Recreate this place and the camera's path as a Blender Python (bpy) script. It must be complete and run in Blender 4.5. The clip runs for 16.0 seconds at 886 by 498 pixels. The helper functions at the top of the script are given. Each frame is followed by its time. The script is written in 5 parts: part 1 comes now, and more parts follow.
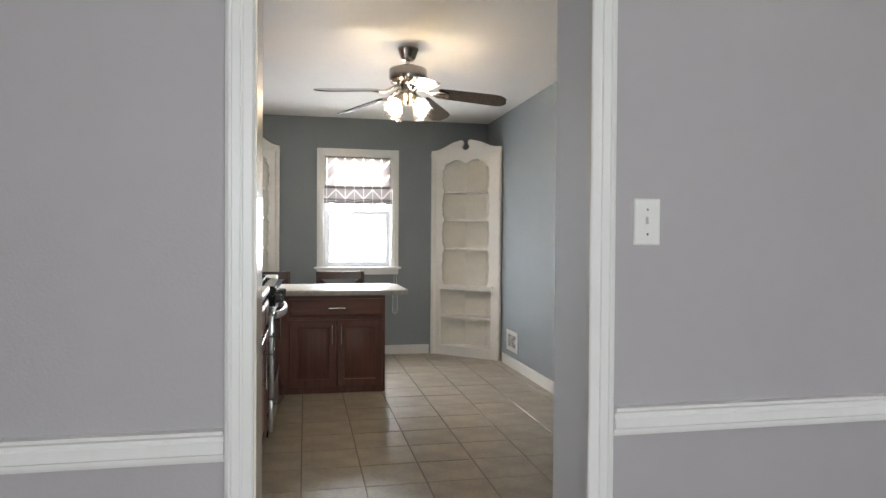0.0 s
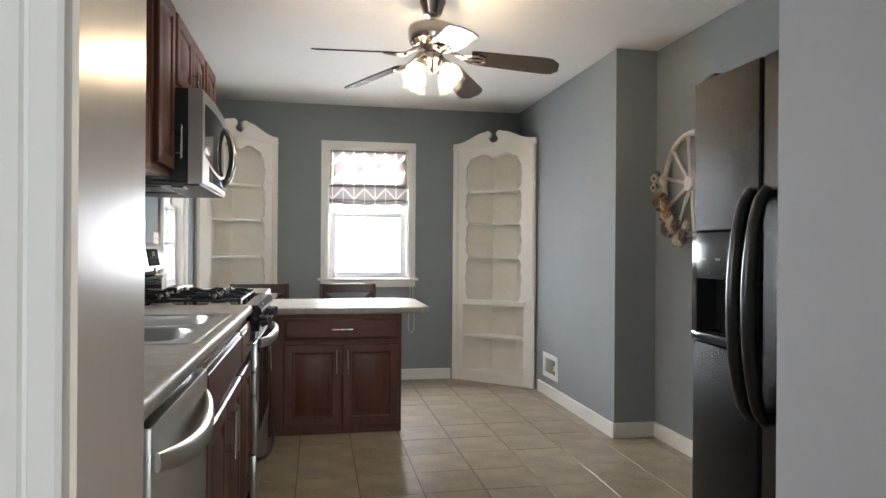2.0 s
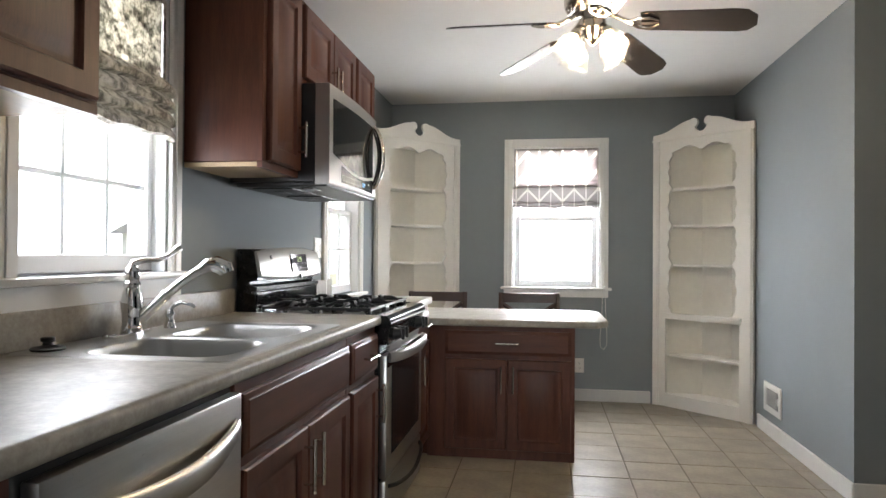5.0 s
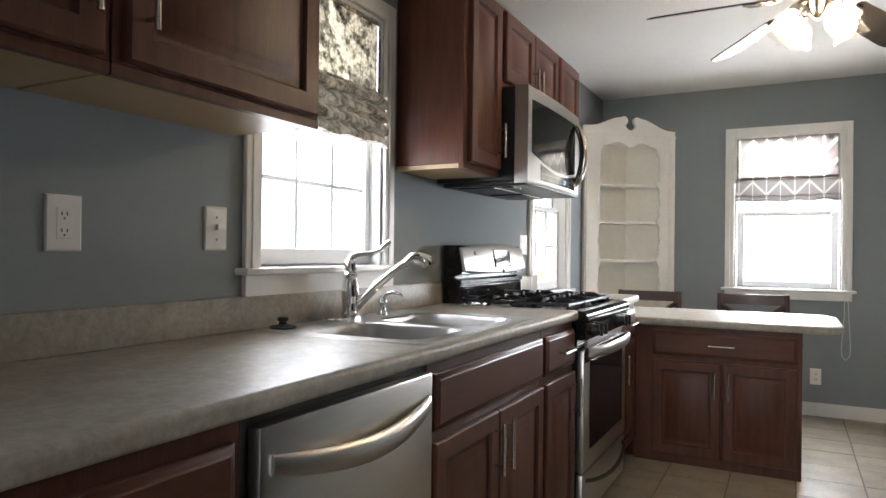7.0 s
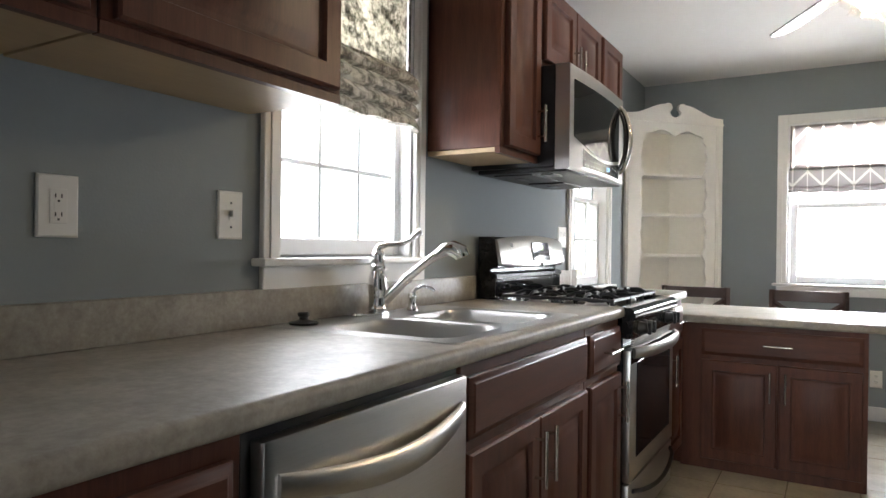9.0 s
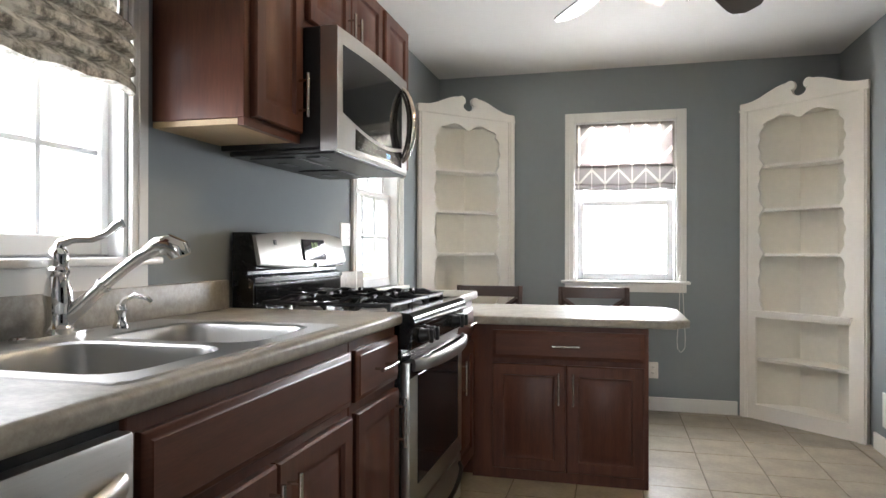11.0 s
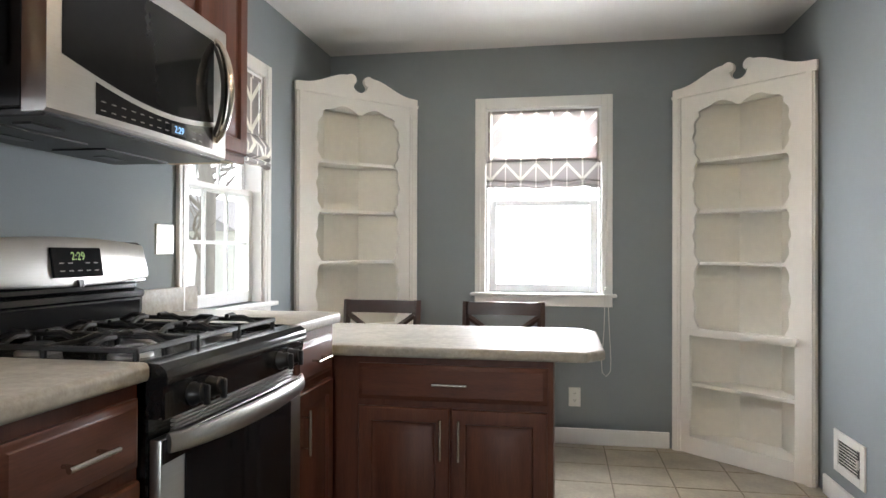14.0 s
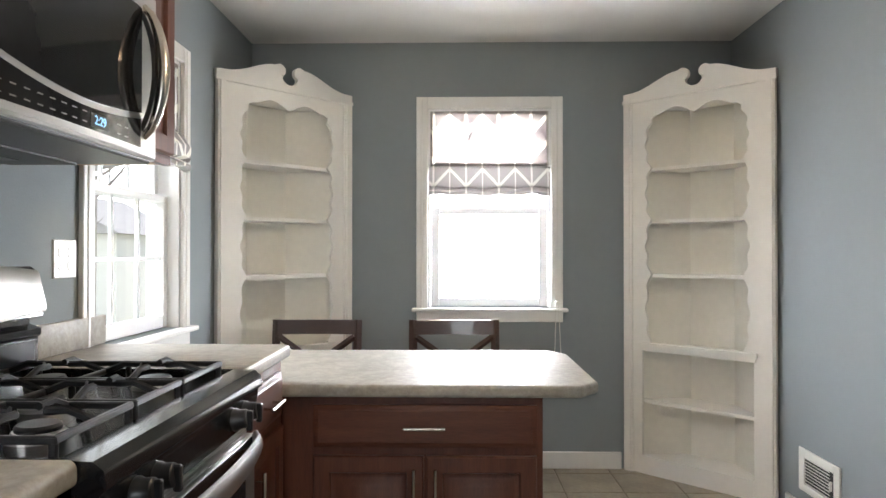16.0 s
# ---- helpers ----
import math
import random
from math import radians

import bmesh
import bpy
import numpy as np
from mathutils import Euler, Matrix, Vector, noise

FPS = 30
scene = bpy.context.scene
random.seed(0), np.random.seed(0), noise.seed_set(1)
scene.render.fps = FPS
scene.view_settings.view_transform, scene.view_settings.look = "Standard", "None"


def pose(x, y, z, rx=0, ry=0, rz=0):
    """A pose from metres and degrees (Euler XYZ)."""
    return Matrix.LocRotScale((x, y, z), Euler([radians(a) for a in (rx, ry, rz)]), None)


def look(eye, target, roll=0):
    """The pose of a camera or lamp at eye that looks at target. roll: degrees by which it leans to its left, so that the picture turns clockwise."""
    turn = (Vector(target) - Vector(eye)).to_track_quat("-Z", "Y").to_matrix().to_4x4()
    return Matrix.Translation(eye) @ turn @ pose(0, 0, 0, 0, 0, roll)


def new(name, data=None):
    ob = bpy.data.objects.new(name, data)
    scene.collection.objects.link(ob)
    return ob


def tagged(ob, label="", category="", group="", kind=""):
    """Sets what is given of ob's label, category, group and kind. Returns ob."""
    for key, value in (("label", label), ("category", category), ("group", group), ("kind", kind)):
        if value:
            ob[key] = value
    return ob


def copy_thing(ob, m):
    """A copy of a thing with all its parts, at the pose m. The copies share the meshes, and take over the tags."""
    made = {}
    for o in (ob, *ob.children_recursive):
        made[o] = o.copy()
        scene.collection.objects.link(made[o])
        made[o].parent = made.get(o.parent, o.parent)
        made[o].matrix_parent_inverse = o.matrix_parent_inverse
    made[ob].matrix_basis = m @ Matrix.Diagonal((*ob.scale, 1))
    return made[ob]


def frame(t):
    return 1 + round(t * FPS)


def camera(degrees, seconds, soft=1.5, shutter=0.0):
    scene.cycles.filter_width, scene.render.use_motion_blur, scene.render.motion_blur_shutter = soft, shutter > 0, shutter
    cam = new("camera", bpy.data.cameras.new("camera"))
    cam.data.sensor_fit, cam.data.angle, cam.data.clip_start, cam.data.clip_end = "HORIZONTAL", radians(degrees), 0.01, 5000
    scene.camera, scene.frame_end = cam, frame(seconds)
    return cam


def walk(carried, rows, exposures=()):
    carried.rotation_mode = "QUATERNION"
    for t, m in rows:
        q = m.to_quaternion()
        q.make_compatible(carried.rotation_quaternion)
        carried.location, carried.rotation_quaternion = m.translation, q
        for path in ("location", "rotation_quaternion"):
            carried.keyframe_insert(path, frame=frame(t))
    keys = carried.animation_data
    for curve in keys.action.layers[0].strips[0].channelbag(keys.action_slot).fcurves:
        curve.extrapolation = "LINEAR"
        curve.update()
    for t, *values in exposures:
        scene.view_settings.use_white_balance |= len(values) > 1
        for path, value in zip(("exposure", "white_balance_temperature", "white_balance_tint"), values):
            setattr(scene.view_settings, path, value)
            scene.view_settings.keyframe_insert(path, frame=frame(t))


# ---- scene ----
cam = camera(67.5, 16.0)
PATH = [
    (0, (0.832, 1.998, 1.193), (1.239, 3.956, 1.163), 0.4),
    (0.5, (0.846, 2.272, 1.183), (1.239, 4.233, 1.158), 0.4),
    (1, (0.855, 2.551, 1.174), (1.247, 4.512, 1.155), 0.4),
    (1.5, (0.875, 2.769, 1.178), (1.258, 4.732, 1.165), 0.5),
    (2, (0.906, 2.941, 1.167), (1.282, 4.906, 1.166), 0.4),
    (2.5, (0.963, 3.07, 1.166), (1.336, 5.035, 1.17), 0.3),
    (3, (1.028, 3.14, 1.162), (1.383, 5.109, 1.171), 0.3),
    (3.5, (1.099, 3.204, 1.156), (1.402, 5.181, 1.169), 0.2),
    (4, (1.155, 3.299, 1.151), (1.338, 5.291, 1.164), 0.3),
    (4.5, (1.225, 3.351, 1.159), (1.204, 5.35, 1.174), 0.3),
    (5, (1.283, 3.374, 1.157), (0.976, 5.35, 1.175), 0.4),
    (5.2, (1.311, 3.368, 1.147), (0.895, 5.324, 1.168), 0.5),
    (7.3, (1.392, 3.327, 1.144), (0.394, 5.06, 1.155), 0.7),
    (7.5, (1.387, 3.324, 1.141), (0.341, 5.029, 1.154), 0.8),
    (8, (1.386, 3.341, 1.134), (0.28, 5.007, 1.143), 0.8),
    (8.2, (1.372, 3.362, 1.126), (0.263, 5.026, 1.137), 0.6),
    (10.3, (1.256, 3.748, 1.129), (0.576, 5.629, 1.117), 0.7),
    (10.5, (1.264, 3.788, 1.12), (0.637, 5.687, 1.117), 0.4),
    (11, (1.292, 3.932, 1.112), (0.791, 5.868, 1.118), 0.1),
    (11.5, (1.356, 4.081, 1.126), (0.943, 6.038, 1.131), -0.0),
    (12, (1.451, 4.209, 1.128), (1.087, 6.176, 1.139), -0.1),
    (12.5, (1.531, 4.352, 1.135), (1.171, 6.319, 1.144), -0.2),
    (13, (1.549, 4.493, 1.143), (1.185, 6.46, 1.151), 0.0),
    (13.5, (1.522, 4.606, 1.152), (1.159, 6.573, 1.162), 0.1),
    (14, (1.475, 4.712, 1.144), (1.122, 6.681, 1.157), 0.2),
    (14.5, (1.428, 4.819, 1.153), (1.112, 6.794, 1.163), 0.2),
    (15, (1.369, 4.876, 1.161), (1.111, 6.859, 1.175), 0.2),
    (15.5, (1.269, 4.943, 1.191), (1.114, 6.937, 1.206), 0.2),
    (16, (1.169, 5.03, 1.206), (1.13, 7.03, 1.223), 0.0),
]
walk(cam, [(t, look(eye, target, roll)) for t, eye, target, roll in PATH], [(0.0, 0.48), (4.0, 0.5), (9.0, 0.58), (12.0, 0.65), (16.0, 0.67)])

# ---- world, sun, large lights ----
world = bpy.data.worlds.new("world")
scene.world = world
world.use_nodes = True
wn = world.node_tree.nodes
wl = world.node_tree.links
sky = wn.new("ShaderNodeTexSky")
sky.sky_type = "NISHITA"
sky.sun_disc = False
sky.sun_elevation = radians(48)
sky.sun_rotation = radians(35)
wl.new(sky.outputs[0], wn["Background"].inputs[0])
wn["Background"].inputs[1].default_value = 0.15

sun_data = bpy.data.lights.new("sun", "SUN")
sun_data.energy, sun_data.angle, sun_data.color = 3.0, radians(0.5), (1.0, 0.95, 0.88)
sun = new("sun", sun_data)
sun.matrix_world = look((8, 22, 20), (0.5, 6, 0))


def window_lamp(eye, target, w, h, watts, color=(0.905, 0.935, 1.0)):
    d = bpy.data.lights.new("sky_lamp", "AREA")
    d.shape, d.size, d.size_y, d.energy, d.color = "RECTANGLE", w, h, watts, color
    ob = new("sky_lamp", d)
    ob.matrix_world = look(eye, target)
    return ob


window_lamp((1.36, 9.02, 1.46), (1.36, 7.0, 1.36), 0.72, 1.12, 93)
window_lamp((-0.22, 5.14, 1.56), (1.5, 5.14, 1.5), 0.64, 0.9, 19)
window_lamp((-1.1, 7.6, 2.3), (0.8, 7.3, 0.9), 1.3, 1.3, 125)
window_lamp((1.3, -1.12, 1.45), (1.3, 2.0, 1.4), 2.3, 1.4, 84, (0.875, 0.945, 0.985))

# ---- materials ----


def mat(name, color, rough=0.5, metal=0.0, var=0.06, scale=6.0, bump=0.0, bscale=80.0, stretch=(1, 1, 1), coat=0.0, ior=1.5, fine=0.0, rand=0.0):
    """Principled surface with colour variation at two scales and fine relief."""
    m = bpy.data.materials.new(name)
    m.use_nodes = True
    n, l = m.node_tree.nodes, m.node_tree.links
    b = n["Principled BSDF"]
    b.inputs["Roughness"].default_value = rough
    b.inputs["Metallic"].default_value = metal
    b.inputs["Coat Weight"].default_value = coat
    b.inputs["IOR"].default_value = ior
    tc, mp = n.new("ShaderNodeTexCoord"), n.new("ShaderNodeMapping")
    mp.inputs["Scale"].default_value = stretch
    l.new(tc.outputs["Object"], mp.inputs[0])
    big, small = n.new("ShaderNodeTexNoise"), n.new("ShaderNodeTexNoise")
    big.inputs["Scale"].default_value, big.inputs["Detail"].default_value = scale, 4
    small.inputs["Scale"].default_value, small.inputs["Detail"].default_value = scale * 9, 6
    l.new(mp.outputs[0], big.inputs[0])
    l.new(mp.outputs[0], small.inputs[0])
    mixn = n.new("ShaderNodeMix")
    mixn.data_type = "FLOAT"
    mixn.inputs[0].default_value = 0.4
    l.new(big.outputs[0], mixn.inputs[2])
    l.new(small.outputs[0], mixn.inputs[3])
    ramp = n.new("ShaderNodeValToRGB")
    lo, hi = [c * (1 - var) for c in color], [min(1, c * (1 + var)) for c in color]
    ramp.color_ramp.elements[0].position, ramp.color_ramp.elements[1].position = 0.3, 0.7
    ramp.color_ramp.elements[0].color, ramp.color_ramp.elements[1].color = (*lo, 1), (*hi, 1)
    l.new(mixn.outputs[0], ramp.inputs[0])
    out = ramp.outputs[0]
    if rand:
        oi, hsv, mr = n.new("ShaderNodeObjectInfo"), n.new("ShaderNodeHueSaturation"), n.new("ShaderNodeMapRange")
        mr.inputs[3].default_value, mr.inputs[4].default_value = 1 - rand, 1 + rand
        l.new(oi.outputs["Random"], mr.inputs[0])
        l.new(mr.outputs[0], hsv.inputs["Value"])
        l.new(out, hsv.inputs["Color"])
        out = hsv.outputs[0]
    l.new(out, b.inputs["Base Color"])
    if bump:
        bn, bp = n.new("ShaderNodeTexNoise"), n.new("ShaderNodeBump")
        bn.inputs["Scale"].default_value, bn.inputs["Detail"].default_value = bscale, 3
        l.new(mp.outputs[0], bn.inputs[0])
        bp.inputs["Strength"].default_value, bp.inputs["Distance"].default_value = bump, 0.004
        l.new(bn.outputs[0], bp.inputs["Height"])
        l.new(bp.outputs[0], b.inputs["Normal"])
    if fine:
        rr = n.new("ShaderNodeMapRange")
        rr.inputs[3].default_value, rr.inputs[4].default_value = max(0.02, rough - fine), rough + fine
        l.new(small.outputs[0], rr.inputs[0])
        l.new(rr.outputs[0], b.inputs["Roughness"])
    return m


BLUE = mat("blue_grey_wall_paint", (0.25, 0.279, 0.29), 0.78, var=0.04, scale=2.5, bump=0.12, bscale=140, fine=0.06)
GREY = mat("grey_lavender_wall_paint", (0.42, 0.395, 0.40), 0.55, var=0.03, scale=2.0, bump=0.12, bscale=140)
CEIL = mat("white_ceiling_paint", (0.78, 0.77, 0.75), 0.7, var=0.02, scale=2, bump=0.1, bscale=120)
TRIM = mat("white_trim_paint", (0.80, 0.79, 0.76), 0.33, var=0.03, scale=5, bump=0.06, bscale=40, stretch=(1, 1, 0.25))
# cream paint, with the warm lamp reflection put into its colour
JAMB = mat("glossy_cream_jamb_warm_lit", (0.76, 0.69, 0.60), 0.24, var=0.03, scale=4, bump=0.12, bscale=28, stretch=(1, 1, 0.3))
# right jamb: cool window light on it is mixed into the base colour
JAMBR = mat("matte_pale_jamb_cool_lit", (0.80, 0.82, 0.85), 0.6, var=0.02, scale=4, bump=0.06, bscale=60)
CREAM = mat("cream_cupboard_paint", (0.89, 0.865, 0.81), 0.4, var=0.03, scale=4, bump=0.06, bscale=60)
CREAM_IN = mat("cream_cupboard_inside_paint", (0.88, 0.855, 0.775), 0.5, var=0.05, scale=3, bump=0.06, bscale=60)
WOOD = mat("cherry_stained_wood", (0.098, 0.036, 0.023), 0.4, var=0.34, scale=5, bump=0.05, bscale=60, stretch=(6, 6, 0.5), coat=0.0, fine=0.06)
WOODH = mat("cherry_stained_wood_across", (0.098, 0.036, 0.023), 0.4, var=0.34, scale=5, bump=0.05, bscale=60, stretch=(0.6, 0.6, 6), coat=0.0, fine=0.06)
for _w in (WOOD, WOODH):
    _w.node_tree.nodes["Principled BSDF"].inputs["Specular IOR Level"].default_value = 0.28
PLY = mat("light_cabinet_bottom_board", (0.42, 0.30, 0.17), 0.5, var=0.1, scale=4, stretch=(4, 0.5, 1))
CHAIRW = mat("dark_walnut_chair_wood", (0.052, 0.026, 0.02), 0.3, var=0.25, scale=6, stretch=(1, 5, 5), coat=0.3)
STEEL = mat("brushed_stainless_steel", (0.52, 0.51, 0.49), 0.3, metal=1.0, var=0.05, scale=10, bump=0.03, bscale=200, stretch=(30, 0.6, 30), fine=0.06)
SINKST = mat("satin_sink_steel", (0.5, 0.495, 0.485), 0.32, metal=1.0, var=0.01, scale=2)
CHROME = mat("polished_chrome", (0.82, 0.82, 0.82), 0.06, metal=1.0, var=0.01)
NICKEL = mat("brushed_nickel", (0.52, 0.48, 0.43), 0.24, metal=1.0, var=0.05, scale=20)
ENAMEL = mat("black_enamel", (0.014, 0.014, 0.015), 0.13, var=0.2, scale=8, fine=0.03)
BLACKM = mat("black_cast_iron", (0.014, 0.014, 0.015), 0.42, var=0.2, scale=30, bump=0.1, bscale=200)
BLACKP = mat("black_plastic", (0.016, 0.016, 0.017), 0.32, var=0.15, scale=20)
GLASSB = mat("black_oven_glass", (0.012, 0.013, 0.015), 0.05, var=0.1, scale=5)
GLASSB.node_tree.nodes["Principled BSDF"].inputs["Specular IOR Level"].default_value = 0.16
FRIDGE = mat("textured_black_fridge_paint", (0.006, 0.006, 0.007), 0.17, var=0.15, scale=20, bump=0.6, bscale=210)
FRIDGE.node_tree.nodes["Principled BSDF"].inputs["Specular IOR Level"].default_value = 0.15
DISP = mat("grey_glossy_dispenser_plastic", (0.05, 0.056, 0.062), 0.16, var=0.05)
PLATE = mat("white_switch_plate_plastic", (0.80, 0.79, 0.75), 0.3, var=0.02)
DARKSLOT = mat("dark_slots", (0.03, 0.03, 0.03), 0.5)
SILVERP = mat("silver_marking_print", (0.14, 0.14, 0.14), 0.4)
RUBBER = mat("black_rubber_stopper", (0.015, 0.015, 0.015), 0.45, var=0.2, scale=30)
GROUT = mat("tan_grout", (0.2, 0.165, 0.125), 0.8, var=0.15, scale=20, bump=0.2)
TILE = mat("beige_ceramic_tile", (0.31, 0.265, 0.196), 0.36, var=0.34, scale=5.5, bump=0.06, bscale=25, fine=0.05, rand=0.07)
FLOORW = mat("brown_wood_floor", (0.2, 0.11, 0.06), 0.35, var=0.25, scale=4, stretch=(6, 0.5, 1))
BLADE = mat("dark_walnut_fan_blade", (0.03, 0.022, 0.02), 0.25, var=0.25, scale=6, coat=0.4)
WHEELW = mat("weathered_white_wood", (0.5, 0.46, 0.4), 0.6, var=0.2, scale=12)
PETALW = mat("ivory_dried_petals", (0.62, 0.53, 0.38), 0.7, var=0.2, scale=40)
PETALB = mat("tan_dried_petals", (0.33, 0.2, 0.11), 0.7, var=0.25, scale=40)
PETALV = mat("dusky_dried_petals", (0.13, 0.095, 0.1), 0.7, var=0.25, scale=40)
LEAFD = mat("dark_dried_leaves", (0.06, 0.06, 0.035), 0.6, var=0.25, scale=30)
VINYL = mat("white_vinyl_sash", (0.82, 0.82, 0.82), 0.3, var=0.02)
CORD = mat("white_cord", (0.75, 0.74, 0.7), 0.6)
GRILLE = bpy.data.materials.new("thin_white_grille")
GRILLE.use_nodes = True
_n, _l = GRILLE.node_tree.nodes, GRILLE.node_tree.links
_t, _m = _n.new("ShaderNodeBsdfTranslucent"), _n.new("ShaderNodeMixShader")
_t.inputs[0].default_value = (0.9, 0.92, 0.93, 1)
_n["Principled BSDF"].inputs["Base Color"].default_value = (0.82, 0.83, 0.83, 1)
_n["Principled BSDF"].inputs["Roughness"].default_value = 0.35
_m.inputs[0].default_value = 0.12
_l.new(_n["Principled BSDF"].outputs[0], _m.inputs[1])
_l.new(_t.outputs[0], _m.inputs[2])
_l.new(_m.outputs[0], _n["Material Output"].inputs[0])
BARK = mat("grey_bark", (0.22, 0.2, 0.18), 0.9, var=0.3, scale=8, bump=0.5, bscale=20, stretch=(1, 1, 0.2))
GRASS = mat("dry_lawn_ground", (0.3, 0.29, 0.2), 0.9, var=0.3, scale=1.5)
SIDING = mat("pale_house_siding", (0.55, 0.55, 0.52), 0.7, var=0.06, scale=1)
ROOFM = mat("grey_roof_shingles", (0.3, 0.29, 0.29), 0.9, var=0.2, scale=4)


def counter_mat():
    m = mat("beige_speckled_laminate", (0.40, 0.375, 0.33), 0.44, var=0.2, scale=9, bump=0.04, bscale=160, fine=0.05)
    n, l = m.node_tree.nodes, m.node_tree.links
    b = n["Principled BSDF"]
    old = b.inputs["Base Color"].links[0].from_socket
    tc, no, rp, mx = n.new("ShaderNodeTexCoord"), n.new("ShaderNodeTexNoise"), n.new("ShaderNodeValToRGB"), n.new("ShaderNodeMix")
    no.inputs["Scale"].default_value, no.inputs["Detail"].default_value, no.inputs["Roughness"].default_value = 34, 8, 0.75
    l.new(tc.outputs["Object"], no.inputs[0])
    rp.color_ramp.elements[0].position, rp.color_ramp.elements[1].position = 0.4, 0.62
    rp.color_ramp.elements[0].color, rp.color_ramp.elements[1].color = (0.62, 0.60, 0.57, 1), (1, 1, 1, 1)
    l.new(no.outputs[0], rp.inputs[0])
    mx.data_type, mx.blend_type = "RGBA", "MULTIPLY"
    mx.inputs[0].default_value = 0.6
    l.new(old, mx.inputs[6])
    l.new(rp.outputs[0], mx.inputs[7])
    l.new(mx.outputs[2], b.inputs["Base Color"])
    return m


COUNTER = counter_mat()
COUNTER.node_tree.nodes["Principled BSDF"].inputs["Specular IOR Level"].default_value = 0.27


def glass_mat():
    m = bpy.data.materials.new("window_glass")
    m.use_nodes = True
    n, l = m.node_tree.nodes, m.node_tree.links
    n.clear()
    o, g, t, mx = n.new("ShaderNodeOutputMaterial"), n.new("ShaderNodeBsdfGlossy"), n.new("ShaderNodeBsdfTransparent"), n.new("ShaderNodeMixShader")
    g.inputs["Roughness"].default_value = 0.02
    mx.inputs[0].default_value = 0.06
    l.new(t.outputs[0], mx.inputs[1])
    l.new(g.outputs[0], mx.inputs[2])
    l.new(mx.outputs[0], o.inputs[0])
    return m


GLASS = glass_mat()


def shade_glass():
    """Ribbed frosted glass that glows with the bulb inside it."""
    m = bpy.data.materials.new("ribbed_frosted_shade_glass")
    m.use_nodes = True
    n, l = m.node_tree.nodes, m.node_tree.links
    n.clear()
    o, g, t, d = n.new("ShaderNodeOutputMaterial"), n.new("ShaderNodeBsdfGlossy"), n.new("ShaderNodeBsdfTransparent"), n.new("ShaderNodeBsdfTranslucent")
    a, b = n.new("ShaderNodeMixShader"), n.new("ShaderNodeMixShader")
    d.inputs[0].default_value = (1, 0.96, 0.9, 1)
    g.inputs["Roughness"].default_value = 0.08
    a.inputs[0].default_value, b.inputs[0].default_value = 0.02, 0.12
    l.new(t.outputs[0], a.inputs[1])
    l.new(d.outputs[0], a.inputs[2])
    l.new(a.outputs[0], b.inputs[1])
    l.new(g.outputs[0], b.inputs[2])
    l.new(b.outputs[0], o.inputs[0])
    return m


def emit(name, color, strength):
    m = bpy.data.materials.new(name)
    m.use_nodes = True
    b = m.node_tree.nodes["Principled BSDF"]
    b.inputs["Base Color"].default_value = (*color, 1)
    b.inputs["Emission Color"].default_value = (*color, 1)
    b.inputs["Emission Strength"].default_value = strength
    return m


SHADEG = shade_glass()
BULB = emit("lit_warm_bulb", (1.0, 0.75, 0.47), 84)
LCD = emit("lit_blue_digits", (0.25, 0.55, 1.0), 0.5)
LCDG = emit("lit_green_digits", (0.3, 0.5, 0.14), 0.05)


